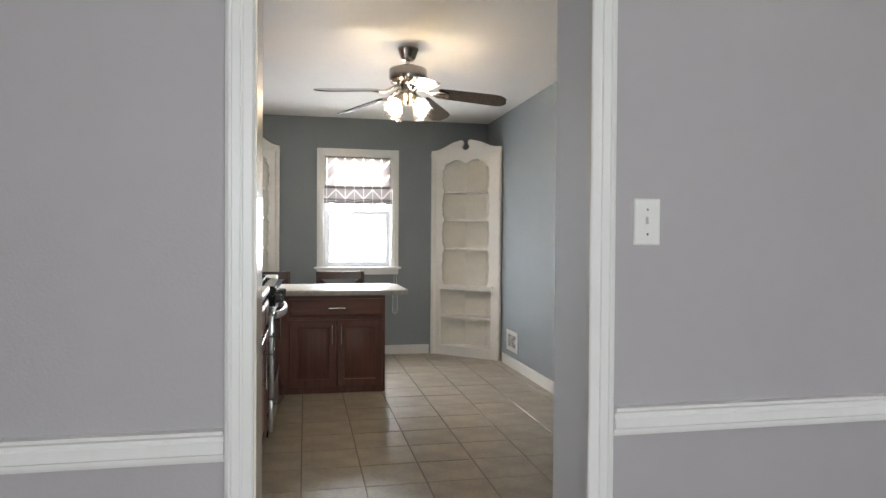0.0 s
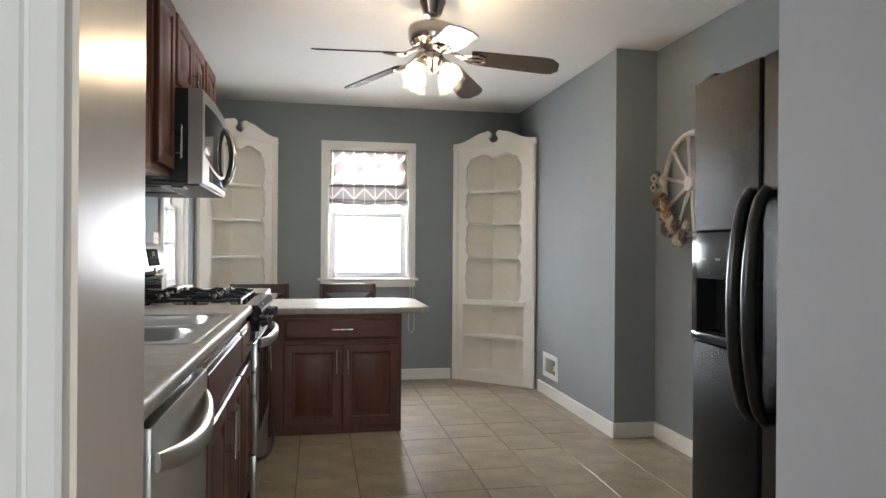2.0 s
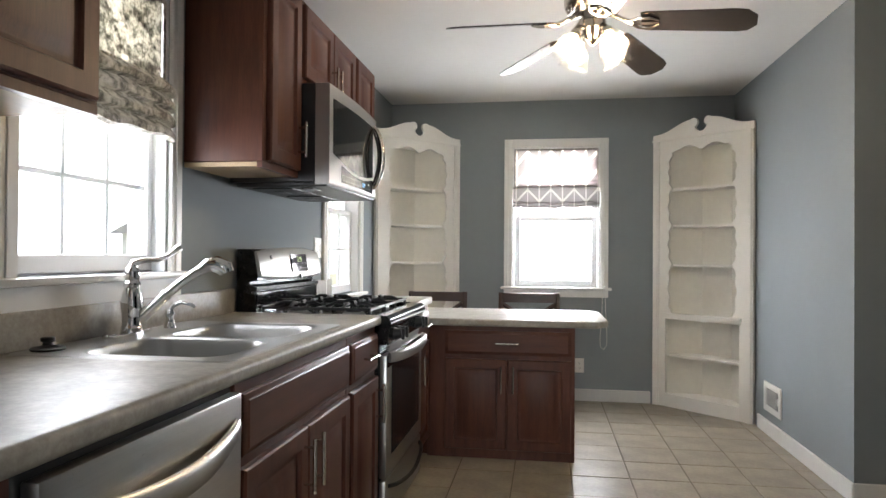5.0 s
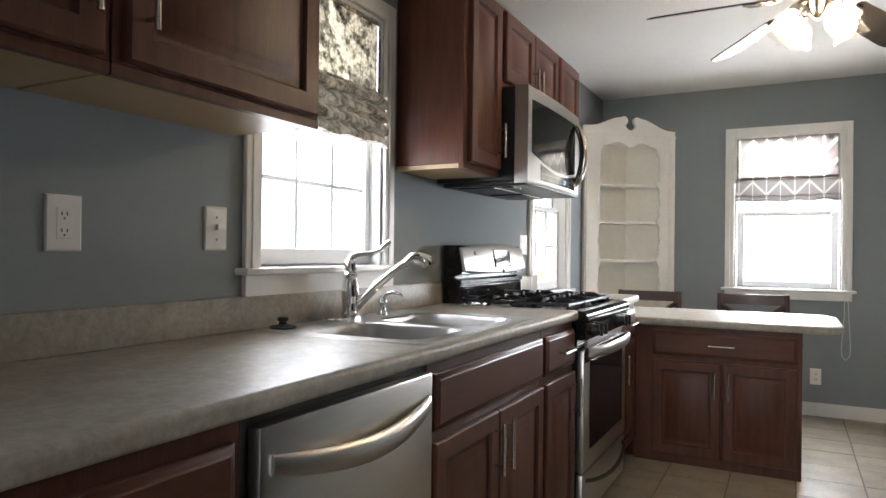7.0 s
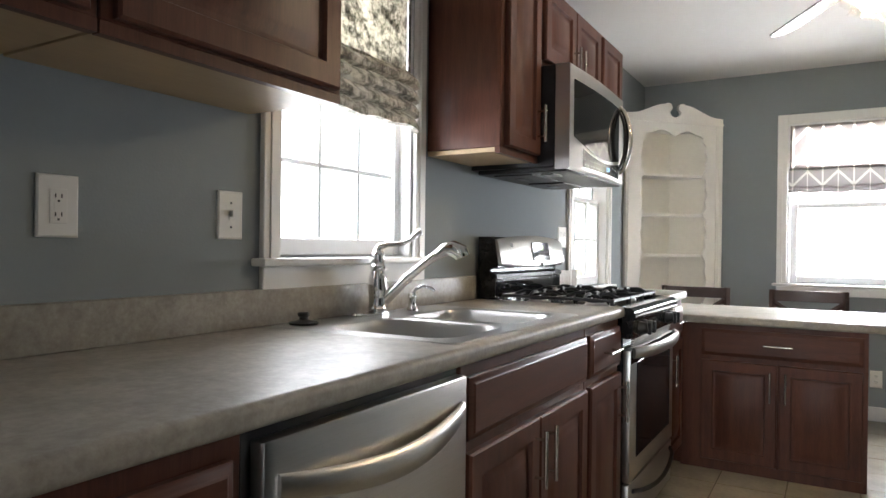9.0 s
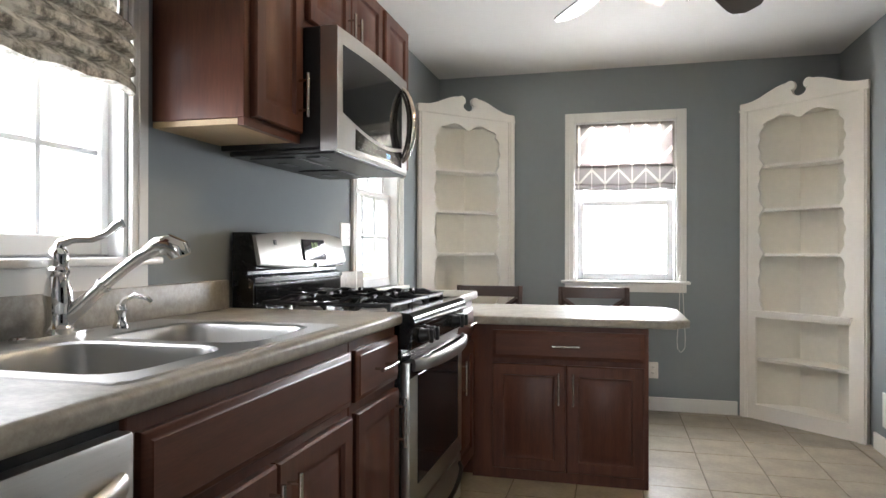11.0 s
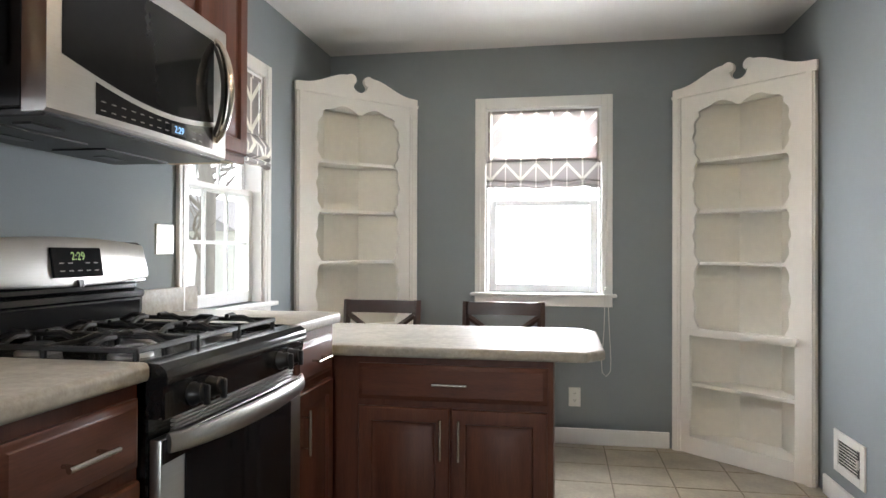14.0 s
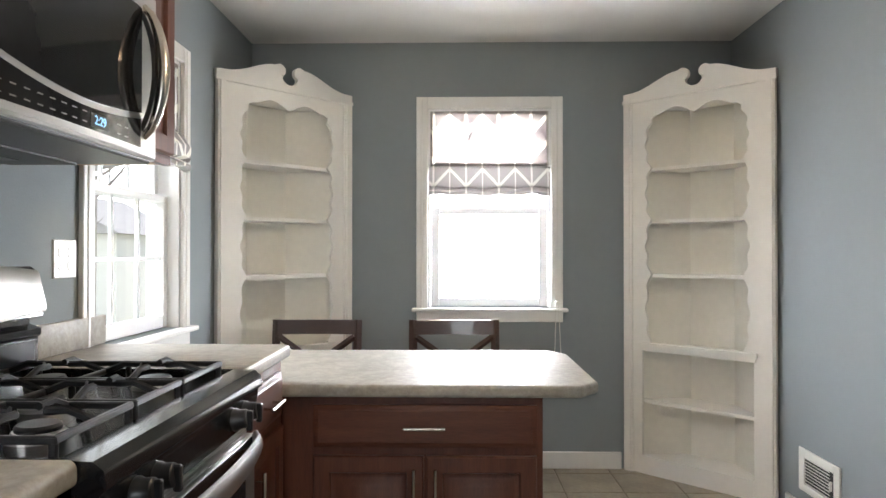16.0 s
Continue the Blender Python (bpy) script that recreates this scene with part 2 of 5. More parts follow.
def fabric(name, kind, thin=0.42, axis=0, stripe=0.24, pale=(0.78, 0.75, 0.68)):
    """Roman shade cloth that lets some daylight through."""
    m = bpy.data.materials.new(name)
    m.use_nodes = True
    n, l = m.node_tree.nodes, m.node_tree.links
    b, o = n["Principled BSDF"], n["Material Output"]
    b.inputs["Roughness"].default_value = 0.85
    tr, mx = n.new("ShaderNodeBsdfTranslucent"), n.new("ShaderNodeMixShader")
    mx.inputs[0].default_value = thin
    tc = n.new("ShaderNodeTexCoord")

    def mth(op, a, c=None, d=None):
        k = n.new("ShaderNodeMath")
        k.operation = op
        for idx, v in enumerate((a, c, d)):
            if v is None:
                continue
            if isinstance(v, (int, float)):
                k.inputs[idx].default_value = v
            else:
                l.new(v, k.inputs[idx])
        return k.outputs[0]

    if kind == "chevron":
        sp = n.new("ShaderNodeSeparateXYZ")
        l.new(tc.outputs["Object"], sp.inputs[0])
        u = mth("ADD", sp.outputs[axis], 0.04)
        fr = mth("FRACT", mth("DIVIDE", u, 0.185))
        tri = mth("ABSOLUTE", mth("SUBTRACT", fr, 0.5))
        ch = mth("FRACT", mth("DIVIDE", mth("SUBTRACT", sp.outputs[2], mth("MULTIPLY", tri, 0.2)), 0.15))
        band = mth("LESS_THAN", ch, stripe)
        v1 = mth("LESS_THAN", tri, stripe * 0.19)
        v2 = mth("GREATER_THAN", tri, 0.5 - stripe * 0.12)
        mask = mth("MINIMUM", mth("ADD", mth("ADD", band, v1), v2), 1.0)
        cm = n.new("ShaderNodeMix")
        cm.data_type = "RGBA"
        l.new(mask, cm.inputs[0])
        cm.inputs[6].default_value, cm.inputs[7].default_value = (0.28, 0.255, 0.25, 1), (*pale, 1)
        col = cm.outputs[2]
    else:
        no, rp = n.new("ShaderNodeTexNoise"), n.new("ShaderNodeValToRGB")
        no.inputs["Scale"].default_value, no.inputs["Detail"].default_value, no.inputs["Roughness"].default_value = 22, 7, 0.72
        l.new(tc.outputs["Object"], no.inputs[0])
        e = rp.color_ramp.elements
        e[0].position, e[0].color = 0.36, (0.11, 0.1, 0.088, 1)
        e[1].position, e[1].color = 0.62, (0.74, 0.71, 0.64, 1)
        k = e.new(0.47)
        k.color = (0.33, 0.31, 0.265, 1)
        k = e.new(0.52)
        k.color = (0.53, 0.5, 0.43, 1)
        l.new(no.outputs[0], rp.inputs[0])
        col = rp.outputs[0]
    l.new(col, b.inputs["Base Color"])
    l.new(col, tr.inputs[0])
    bn, bp = n.new("ShaderNodeTexNoise"), n.new("ShaderNodeBump")
    bn.inputs["Scale"].default_value = 500
    bp.inputs["Strength"].default_value, bp.inputs["Distance"].default_value = 0.15, 0.002
    l.new(bn.outputs[0], bp.inputs["Height"])
    l.new(bp.outputs[0], b.inputs["Normal"])
    l.new(b.outputs[0], mx.inputs[1])
    l.new(tr.outputs[0], mx.inputs[2])
    l.new(mx.outputs[0], o.inputs[0])
    return m


CHEVRON = fabric("grey_white_chevron_cloth", "chevron", 0.7)
FLORAL = fabric("taupe_floral_cloth", "floral", 0.55)
CHEVRON2 = fabric("grey_white_chevron_folds", "chevron", 0.05, 0, 0.15, (0.55, 0.52, 0.48))
CHEVRON3 = fabric("grey_white_chevron_side_cloth", "chevron", 0.12, 1)
FLORAL2 = fabric("taupe_floral_folds", "floral", 0.03)
LINING = mat("white_shade_lining", (0.8, 0.78, 0.72), 0.8, var=0.03)

# ---- building helpers ----
ORIGIN = {}


def thing(name, base, label, category, group="", kind=""):
    ob = new(name)
    ob.empty_display_size = 0.1
    ob.location = base
    ORIGIN[ob.name] = Vector(base)
    return tagged(ob, label, category, group, kind)


def mesh_of(name, bm, material):
    bmesh.ops.recalc_face_normals(bm, faces=bm.faces)
    me = bpy.data.meshes.new(name)
    bm.to_mesh(me)
    bm.free()
    me.materials.append(material)
    return me


def smooth(me, angle=35):
    for p in me.polygons:
        p.use_smooth = True
    me.set_sharp_from_angle(angle=radians(angle))


def part(name, bm, material, parent, label=""):
    """One mesh part, drawn in world places, under a thing or a part."""
    org = ORIGIN[parent.name]
    bmesh.ops.translate(bm, vec=-org, verts=bm.verts)
    me = mesh_of(name, bm, material)
    smooth(me)
    ob = new(name, me)
    ob.parent = parent
    ORIGIN[ob.name] = org
    return tagged(ob, label)


def solo(name, bm, material, label, category, group="", kind="", base=None):
    """A thing that is one mesh."""
    if base is not None:
        bmesh.ops.translate(bm, vec=-Vector(base), verts=bm.verts)
    me = mesh_of(name, bm, material)
    smooth(me)
    ob = new(name, me)
    if base is not None:
        ob.location = base
    ORIGIN[ob.name] = Vector(base) if base is not None else Vector((0, 0, 0))
    return tagged(ob, label, category, group, kind)


def B():
    return bmesh.new()


def bx(bm, x0, x1, y0, y1, z0, z1, bev=0.0, seg=1, m=None):
    r = bmesh.ops.create_cube(bm, size=1.0)
    vs = r["verts"]
    for v in vs:
        v.co = Vector((x0 + (v.co.x + 0.5) * (x1 - x0), y0 + (v.co.y + 0.5) * (y1 - y0), z0 + (v.co.z + 0.5) * (z1 - z0)))
    if bev:
        es = list({e for v in vs for e in v.link_edges})
        out = bmesh.ops.bevel(bm, geom=es, offset=bev, segments=seg, affect="EDGES", profile=0.5)
        vs = list({v for f in out["faces"] for v in f.verts} | {v for v in vs if v.is_valid})
    if m is not None:
        bmesh.ops.transform(bm, matrix=m, verts=vs)
    return bm


def tube(bm, pts, r, seg=10, close=False):
    """A round bar along points; r is one radius or one for each point."""
    pts = [Vector(p) for p in pts]
    rs = r if isinstance(r, (list, tuple)) else [r] * len(pts)
    rings = []
    t0 = (pts[1] - pts[0]).normalized()
    ref = Vector((0, 0, 1)) if abs(t0.z) < 0.9 else Vector((1, 0, 0))
    n = (ref - t0 * ref.dot(t0)).normalized()
    k = len(pts)
    for i, p in enumerate(pts):
        if close:
            t = pts[(i + 1) % k] - pts[i - 1]
        else:
            t = pts[min(i + 1, k - 1)] - pts[max(i - 1, 0)]
        t.normalize()
        n = (n - t * n.dot(t)).normalized()
        c = t.cross(n)
        rings.append([bm.verts.new(p + (n * math.cos(a) + c * math.sin(a)) * rs[i]) for a in (2 * math.pi * j / seg for j in range(seg))])
    for a, b in zip(rings, rings[1:] + (rings[:1] if close else [])):
        for j in range(seg):
            bm.faces.new((a[j], a[(j + 1) % seg], b[(j + 1) % seg], b[j]))
    if not close:
        bm.faces.new(rings[0][::-1])
        bm.faces.new(rings[-1])
    return bm


def lathe(bm, profile, m, seg=28, flute=0.0, nfl=0):
    """Turns (radius, height) points round z, then places them by m."""
    rings = []
    for r, z in profile:
        ring = []
        for j in range(seg):
            a = 2 * math.pi * j / seg
            q = r * (1 + (flute * math.cos(nfl * a) if nfl else 0))
            ring.append(bm.verts.new(m @ Vector((q * math.cos(a), q * math.sin(a), z))))
        rings.append(ring)
    for a, b in zip(rings, rings[1:]):
        for j in range(seg):
            bm.faces.new((a[j], a[(j + 1) % seg], b[(j + 1) % seg], b[j]))
    return rings


def solid_lathe(bm, profile, m, seg=28):
    rings = lathe(bm, profile, m, seg)
    bm.faces.new(rings[0][::-1])
    bm.faces.new(rings[-1])
    return bm


def prism(bm, outline, w0, w1, m):
    """A flat outline (u, v) with thickness from w0 to w1, placed by m."""
    a = [bm.verts.new(m @ Vector((u, v, w0))) for u, v in outline]
    b = [bm.verts.new(m @ Vector((u, v, w1))) for u, v in outline]
    bm.faces.new(a[::-1])
    bm.faces.new(b)
    k = len(outline)
    for i in range(k):
        bm.faces.new((a[i], a[(i + 1) % k], b[(i + 1) % k], b[i]))
    return bm


def rects(bm, u0, u1, v0, v1, loops, m):
    """Nested rectangles (inset, height) joined into a panelled board."""
    prev = None
    for ins, w in loops:
        ring = [bm.verts.new(m @ Vector(c)) for c in ((u0 + ins, v0 + ins, w), (u1 - ins, v0 + ins, w), (u1 - ins, v1 - ins, w), (u0 + ins, v1 - ins, w))]
        if prev:
            for i in range(4):
                bm.faces.new((prev[i], prev[(i + 1) % 4], ring[(i + 1) % 4], ring[i]))
        else:
            bm.faces.new(ring[::-1])
        prev = ring
    bm.faces.new(prev)
    return bm


def face_x(x):
    """Places (u, v, w) on a plane that faces +x: u along y, v up."""
    return Matrix(((0, 0, 1, x), (1, 0, 0, 0), (0, 1, 0, 0), (0, 0, 0, 1)))


def face_my(y):
    """Places (u, v, w) on a plane that faces -y: u along x, v up."""
    return Matrix(((1, 0, 0, 0), (0, 0, -1, y), (0, 1, 0, 0), (0, 0, 0, 1)))


def face_mx(x):
    """Places (u, v, w) on a plane that faces -x: u against y, v up."""
    return Matrix(((0, 0, -1, x), (-1, 0, 0, 0), (0, 1, 0, 0), (0, 0, 0, 1)))


def words(name, text, size, m, material, parent):
    cu = bpy.data.curves.new(name, "FONT")
    cu.body, cu.size, cu.extrude, cu.align_x, cu.align_y = text, size, 0.0004, "CENTER", "CENTER"
    tmp = bpy.data.objects.new(name, cu)
    scene.collection.objects.link(tmp)
    me = bpy.data.meshes.new_from_object(tmp.evaluated_get(bpy.context.evaluated_depsgraph_get()))
    bpy.data.objects.remove(tmp)
    org = ORIGIN[parent.name]
    me.transform(Matrix.Translation(-org) @ m)
    me.materials.clear()
    me.materials.append(material)
    ob = new(name, me)
    ob.parent = parent
    ORIGIN[ob.name] = org
    return ob


def arc(cx, cz, r, a0, a1, n):
    return [(cx + r * math.cos(radians(a0 + (a1 - a0) * i / n)), cz + r * math.sin(radians(a0 + (a1 - a0) * i / n))) for i in range(n + 1)]


# ---- structure ----
H = 2.415
XR, XJ, YF, YJ = 3.0, 2.726, 8.80, 6.776
YP0, YP1 = 3.485, 3.683
DX0, DX1, DZ = 0.729, 1.503, 2.10


def wall(name, boxes, material, label):
    bm = B()
    for b in boxes:
        bx(bm, *b)
    return solo(name, bm, material, label, "wall", kind="structure")


def holed(axis, a0, a1, b0, b1, z0, z1, holes):
    """Boxes of a wall along axis with openings (s0, s1, z0, z1)."""
    out, s = [], a0
    for s0, s1, h0, h1 in holes:
        out += [(s, s0, z0, z1), (s0, s1, z0, h0), (s0, s1, h1, z1)]
        s = s1
    out.append((s, a1, z0, z1))
    if axis == "x":
        return [(p, q, b0, b1, c, d) for p, q, c, d in out if d > c]
    return [(b0, b1, p, q, c, d) for p, q, c, d in out if d > c]


KW = (4.807, 5.472, 1.095, 2.03)
LW = (7.125, 7.815, 0.90, 2.02)
FW = (1.01, 1.708, 0.905, 2.036)
wall("wall_left", holed("y", YP1, YF, -0.14, 0.0, 0, H, [KW, LW]), BLUE, "blue-grey painted kitchen wall with two windows")
wall("wall_far", holed("x", -0.14, 3.14, YF, YF + 0.14, 0, H, [FW]), BLUE, "blue-grey painted end wall with one window")
wall("wall_right", [(XR, 3.14, YP1, YJ, 0, H), (XJ, 3.14, YJ, YF, 0, H)], BLUE, "blue-grey painted wall with a boxed-out corner")
LY0, RY1 = 3.488, 3.714
XA, XB = DX0 - 0.025, DX1 + 0.02
wall("wall_partition", [(-1.5, XA, LY0, 3.62, 0, H), (XB, 3.6, YP0, 3.6, 0, H), (XA, XB, YP0, 3.6, DZ + 0.02, H)], GREY, "grey-lavender painted wall with a doorway")
wall("wall_partition_kitchen", [(-0.14, XA, 3.62, YP1, 0, H), (XB, 3.14, 3.6, RY1, 0, H), (XA, XB, 3.6, YP1, DZ + 0.02, H)], BLUE, "blue-grey painted kitchen side of the doorway wall")
wall("wall_front_left", [(-1.64, -1.5, -1.0, 3.62, 0, H)], GREY, "grey-lavender painted front room wall")
wall("wall_front_right", [(3.6, 3.74, -1.0, 3.62, 0, H)], GREY, "grey-lavender painted front room wall")
wall("wall_front_back", holed("x", -1.64, 3.74, -1.14, -1.0, 0, H, [(0.1, 2.5, 0.75, 2.15)]), GREY, "grey-lavender painted wall with a wide window")
bm = bx(B(), -1.64, 3.74, -1.14, YF + 0.14, H, H + 0.12)
solo("ceiling", bm, CEIL, "flat white painted plaster ceiling", "ceiling", kind="structure")
floor = solo("floor", bx(B(), -0.14, 3.14, 3.6, YF + 0.14, -0.1, -0.004), GROUT, "beige ceramic tiled kitchen floor with tan grout", "floor", kind="structure")
solo("floor_front", bx(B(), -1.64, 3.74, -1.14, 3.6, -0.1, 0.0), FLOORW, "brown wooden front room floor", "floor", kind="structure")

# door lining and casings
dr = thing("doorway", ((DX0 + DX1) / 2, 3.6, 0), "white painted doorway lining with fluted casings", "doorway", kind="structure")
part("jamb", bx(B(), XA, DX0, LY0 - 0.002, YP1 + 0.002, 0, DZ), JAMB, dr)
part("jamb", bx(B(), DX1, XB, YP0 - 0.002, RY1 + 0.002, 0, DZ), JAMBR, dr, "matte pale jamb with cool window light in its colour")
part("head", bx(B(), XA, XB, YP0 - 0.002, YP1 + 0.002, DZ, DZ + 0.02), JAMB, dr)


def casing_profile(w):
    return [(0, 0), (0, 0.018), (0.004, 0.021), (0.022, 0.021), (0.024, 0.017), (0.027, 0.017), (0.029, 0.021), (0.045, 0.021), (0.047, 0.016), (0.05, 0.016), (0.052, 0.019), (w - 0.004, 0.017), (w, 0.013), (w, 0)]


for x0, sgn, yw in ((DX0 - 0.005, -1, LY0), (DX1 - 0.009, 1, YP0)):
    bm = B()
    m = Matrix(((sgn, 0, 0, x0), (0, -1, 0, yw), (0, 0, 1, 0), (0, 0, 0, 1)))
    prism(bm, casing_profile(0.060 if sgn < 0 else 0.067), 0, DZ + 0.08, m)
    part("casing", bm, TRIM, dr)
part("head_casing", bx(B(), DX0 - 0.005, DX1 - 0.009, YP0 - 0.02, YP0, DZ + 0.004, DZ + 0.08, 0.003), TRIM, dr)


def chair_rail(x0, x1, yw, dz=0.0):
    bm = B()
    pr = [(0, 0.672), (0.012, 0.672), (0.016, 0.680), (0.016, 0.688), (0.022, 0.692), (0.022, 0.715), (0.017, 0.719), (0.017, 0.727), (0.03, 0.735), (0.03, 0.742), (0, 0.742)]
    m = Matrix(((0, 0, 1, 0), (-1, 0, 0, yw), (0, 1, 0, 0), (0, 0, 0, 1)))
    prism(bm, [(p, q + dz) for p, q in pr], x0, x1, m)
    return solo("trim", bm, TRIM, "white moulded chair rail along the grey wall", "chair rail", kind="structure")


chair_rail(-1.5, DX0 - 0.066, LY0, 0.041)
chair_rail(DX1 + 0.059, 3.6, YP0, 0.049)


def baseboard(name, x0, x1, y0, y1):
    bm = bx(B(), x0, x1, y0, y1, 0.0, 0.095, 0.004)
    return solo(name, bm, TRIM, "white painted wooden baseboard at the wall's foot", "baseboard", kind="structure")


baseboard("baseboard", 0.62, 2.10, YF - 0.016, YF)
baseboard("baseboard", XJ - 0.016, XJ, YJ - 0.016, 8.18)
baseboard("baseboard", XJ + 0.001, XR, YJ - 0.016, YJ)
baseboard("baseboard", XR - 0.016, XR, RY1, YJ - 0.017)
baseboard("baseboard", DX1 + 0.021, XR - 0.017, RY1, RY1 + 0.016)

# ---- windows ----


def sash(parent, name, a0, a1, z0, z1, d0, d1, place, rows, cols, fr=0.05, foot=None, label=""):
    """A sash between a0..a1 and z0..z1, of depth d0..d1, with its muntins and pane."""
    foot = foot or fr
    bm = B()
    for b in ((a0, a0 + fr, z0, z1), (a1 - fr, a1, z0, z1), (a0 + fr, a1 - fr, z0, z0 + foot), (a0 + fr, a1 - fr, z1 - fr * 0.8, z1)):
        bx(bm, b[0], b[1], d0, d1, b[2], b[3], 0.003, m=place)
    s = part(name, bm, VINYL, parent, label)
    for i in range(1, cols):
        a = a0 + fr + (a1 - a0 - 2 * fr) * i / cols
        part("muntin", bx(B(), a - 0.008, a + 0.008, d0 + 0.01, d1 - 0.01, z0 + foot, z1 - fr * 0.8, 0.002, m=place), GRILLE, s)
    for i in range(1, rows):
        z = z0 + foot + (z1 - z0 - foot - 0.8 * fr) * i / rows
        part("muntin", bx(B(), a0 + fr, a1 - fr, d0 + 0.012, d1 - 0.012, z - 0.008, z + 0.008, 0.002, m=place), GRILLE, s)
    g = part("pane", bx(B(), a0 + fr - 0.004, a1 - fr + 0.004, (d0 + d1) / 2 - 0.002, (d0 + d1) / 2 + 0.002, z0 + foot - 0.004, z1 - fr * 0.8 + 0.004, m=place), GLASS, s)
    g.visible_shadow = False
    return s


def window(name, span, place, label, meet, cols, rows, fr=0.048, cas=0.065, stool_over=0.025, apron=0.058, foot=None):
    """A double-hung window. place maps (along, depth outwards, up) into the room; depth below 0 is in the room."""
    a0, a1, z0, z1 = span
    base = place @ Vector(((a0 + a1) / 2, 0, z0))
    w = thing(name, base, label, "window", kind="structure")
    for s0, s1 in ((a0 - cas, a0), (a1, a1 + cas)):
        bm = bx(B(), s0, s1, -0.018, 0.0, z0 - 0.01, z1 + cas, 0.003, m=place)
        bx(bm, s0 + 0.022, s1 - 0.03, -0.022, -0.016, z0 - 0.01, z1 + cas - 0.01, 0.002, m=place)
        part("casing", bm, TRIM, w)
    part("head_casing", bx(B(), a0, a1, -0.018, 0.0, z1, z1 + cas, 0.003, m=place), TRIM, w)
    part("sill", bx(B(), a0 - cas - stool_over, a1 + cas + stool_over, -0.05, 0.06, z0 - 0.022, z0 - 0.001, 0.006, 2, m=place), TRIM, w)
    bm = bx(B(), a0 - cas, a1 + cas, -0.018, 0.0, z0 - 0.022 - apron, z0 - 0.022, 0.003, m=place)
    part("apron", bm, TRIM, w)
    bm = B()
    for b in ((a0, a0 + 0.014, z0, z1), (a1 - 0.014, a1, z0, z1)):
        bx(bm, b[0], b[1], 0.0, 0.138, b[2], b[3], m=place)
    bx(bm, a0 + 0.014, a1 - 0.014, 0.0, 0.138, z1 - 0.014, z1, m=place)
    bx(bm, a0 + 0.014, a1 - 0.014, 0.062, 0.138, z0, z0 + 0.02, m=place)
    part("frame", bm, VINYL, w)
    sash(w, "lower_sash", a0 + 0.016, a1 - 0.016, z0 + 0.004, meet + 0.02, 0.045, 0.08, place, rows, cols, fr=fr, foot=foot)
    sash(w, "upper_sash", a0 + 0.016, a1 - 0.016, meet - 0.01, z1 - 0.016, 0.086, 0.118, place, rows, cols, fr=fr)
    return w


PLW = Matrix(((0, -1, 0, 0), (1, 0, 0, 0), (0, 0, 1, 0), (0, 0, 0, 1)))
PFW = Matrix(((1, 0, 0, 0), (0, 1, 0, YF), (0, 0, 1, 0), (0, 0, 0, 1)))
PBW = Matrix(((1, 0, 0, 0), (0, -1, 0, -1.0), (0, 0, 1, 0), (0, 0, 0, 1)))
window("window_1", FW, PFW, "white double-hung window with a patterned shade half drawn", 1.455, 1, 1)
window("window_2", KW, PLW, "white window with muntins above the kitchen sink", 1.60, 3, 2, fr=0.028, apron=0.066, foot=0.052)
window("window_3", LW, PLW, "white double-hung window with muntins and a view outside", 1.43, 3, 2, fr=0.034, cas=0.067, foot=0.052)
window("window_4", (0.1, 2.5, 0.75, 2.15), PBW, "wide white front room window", 1.45, 3, 1)


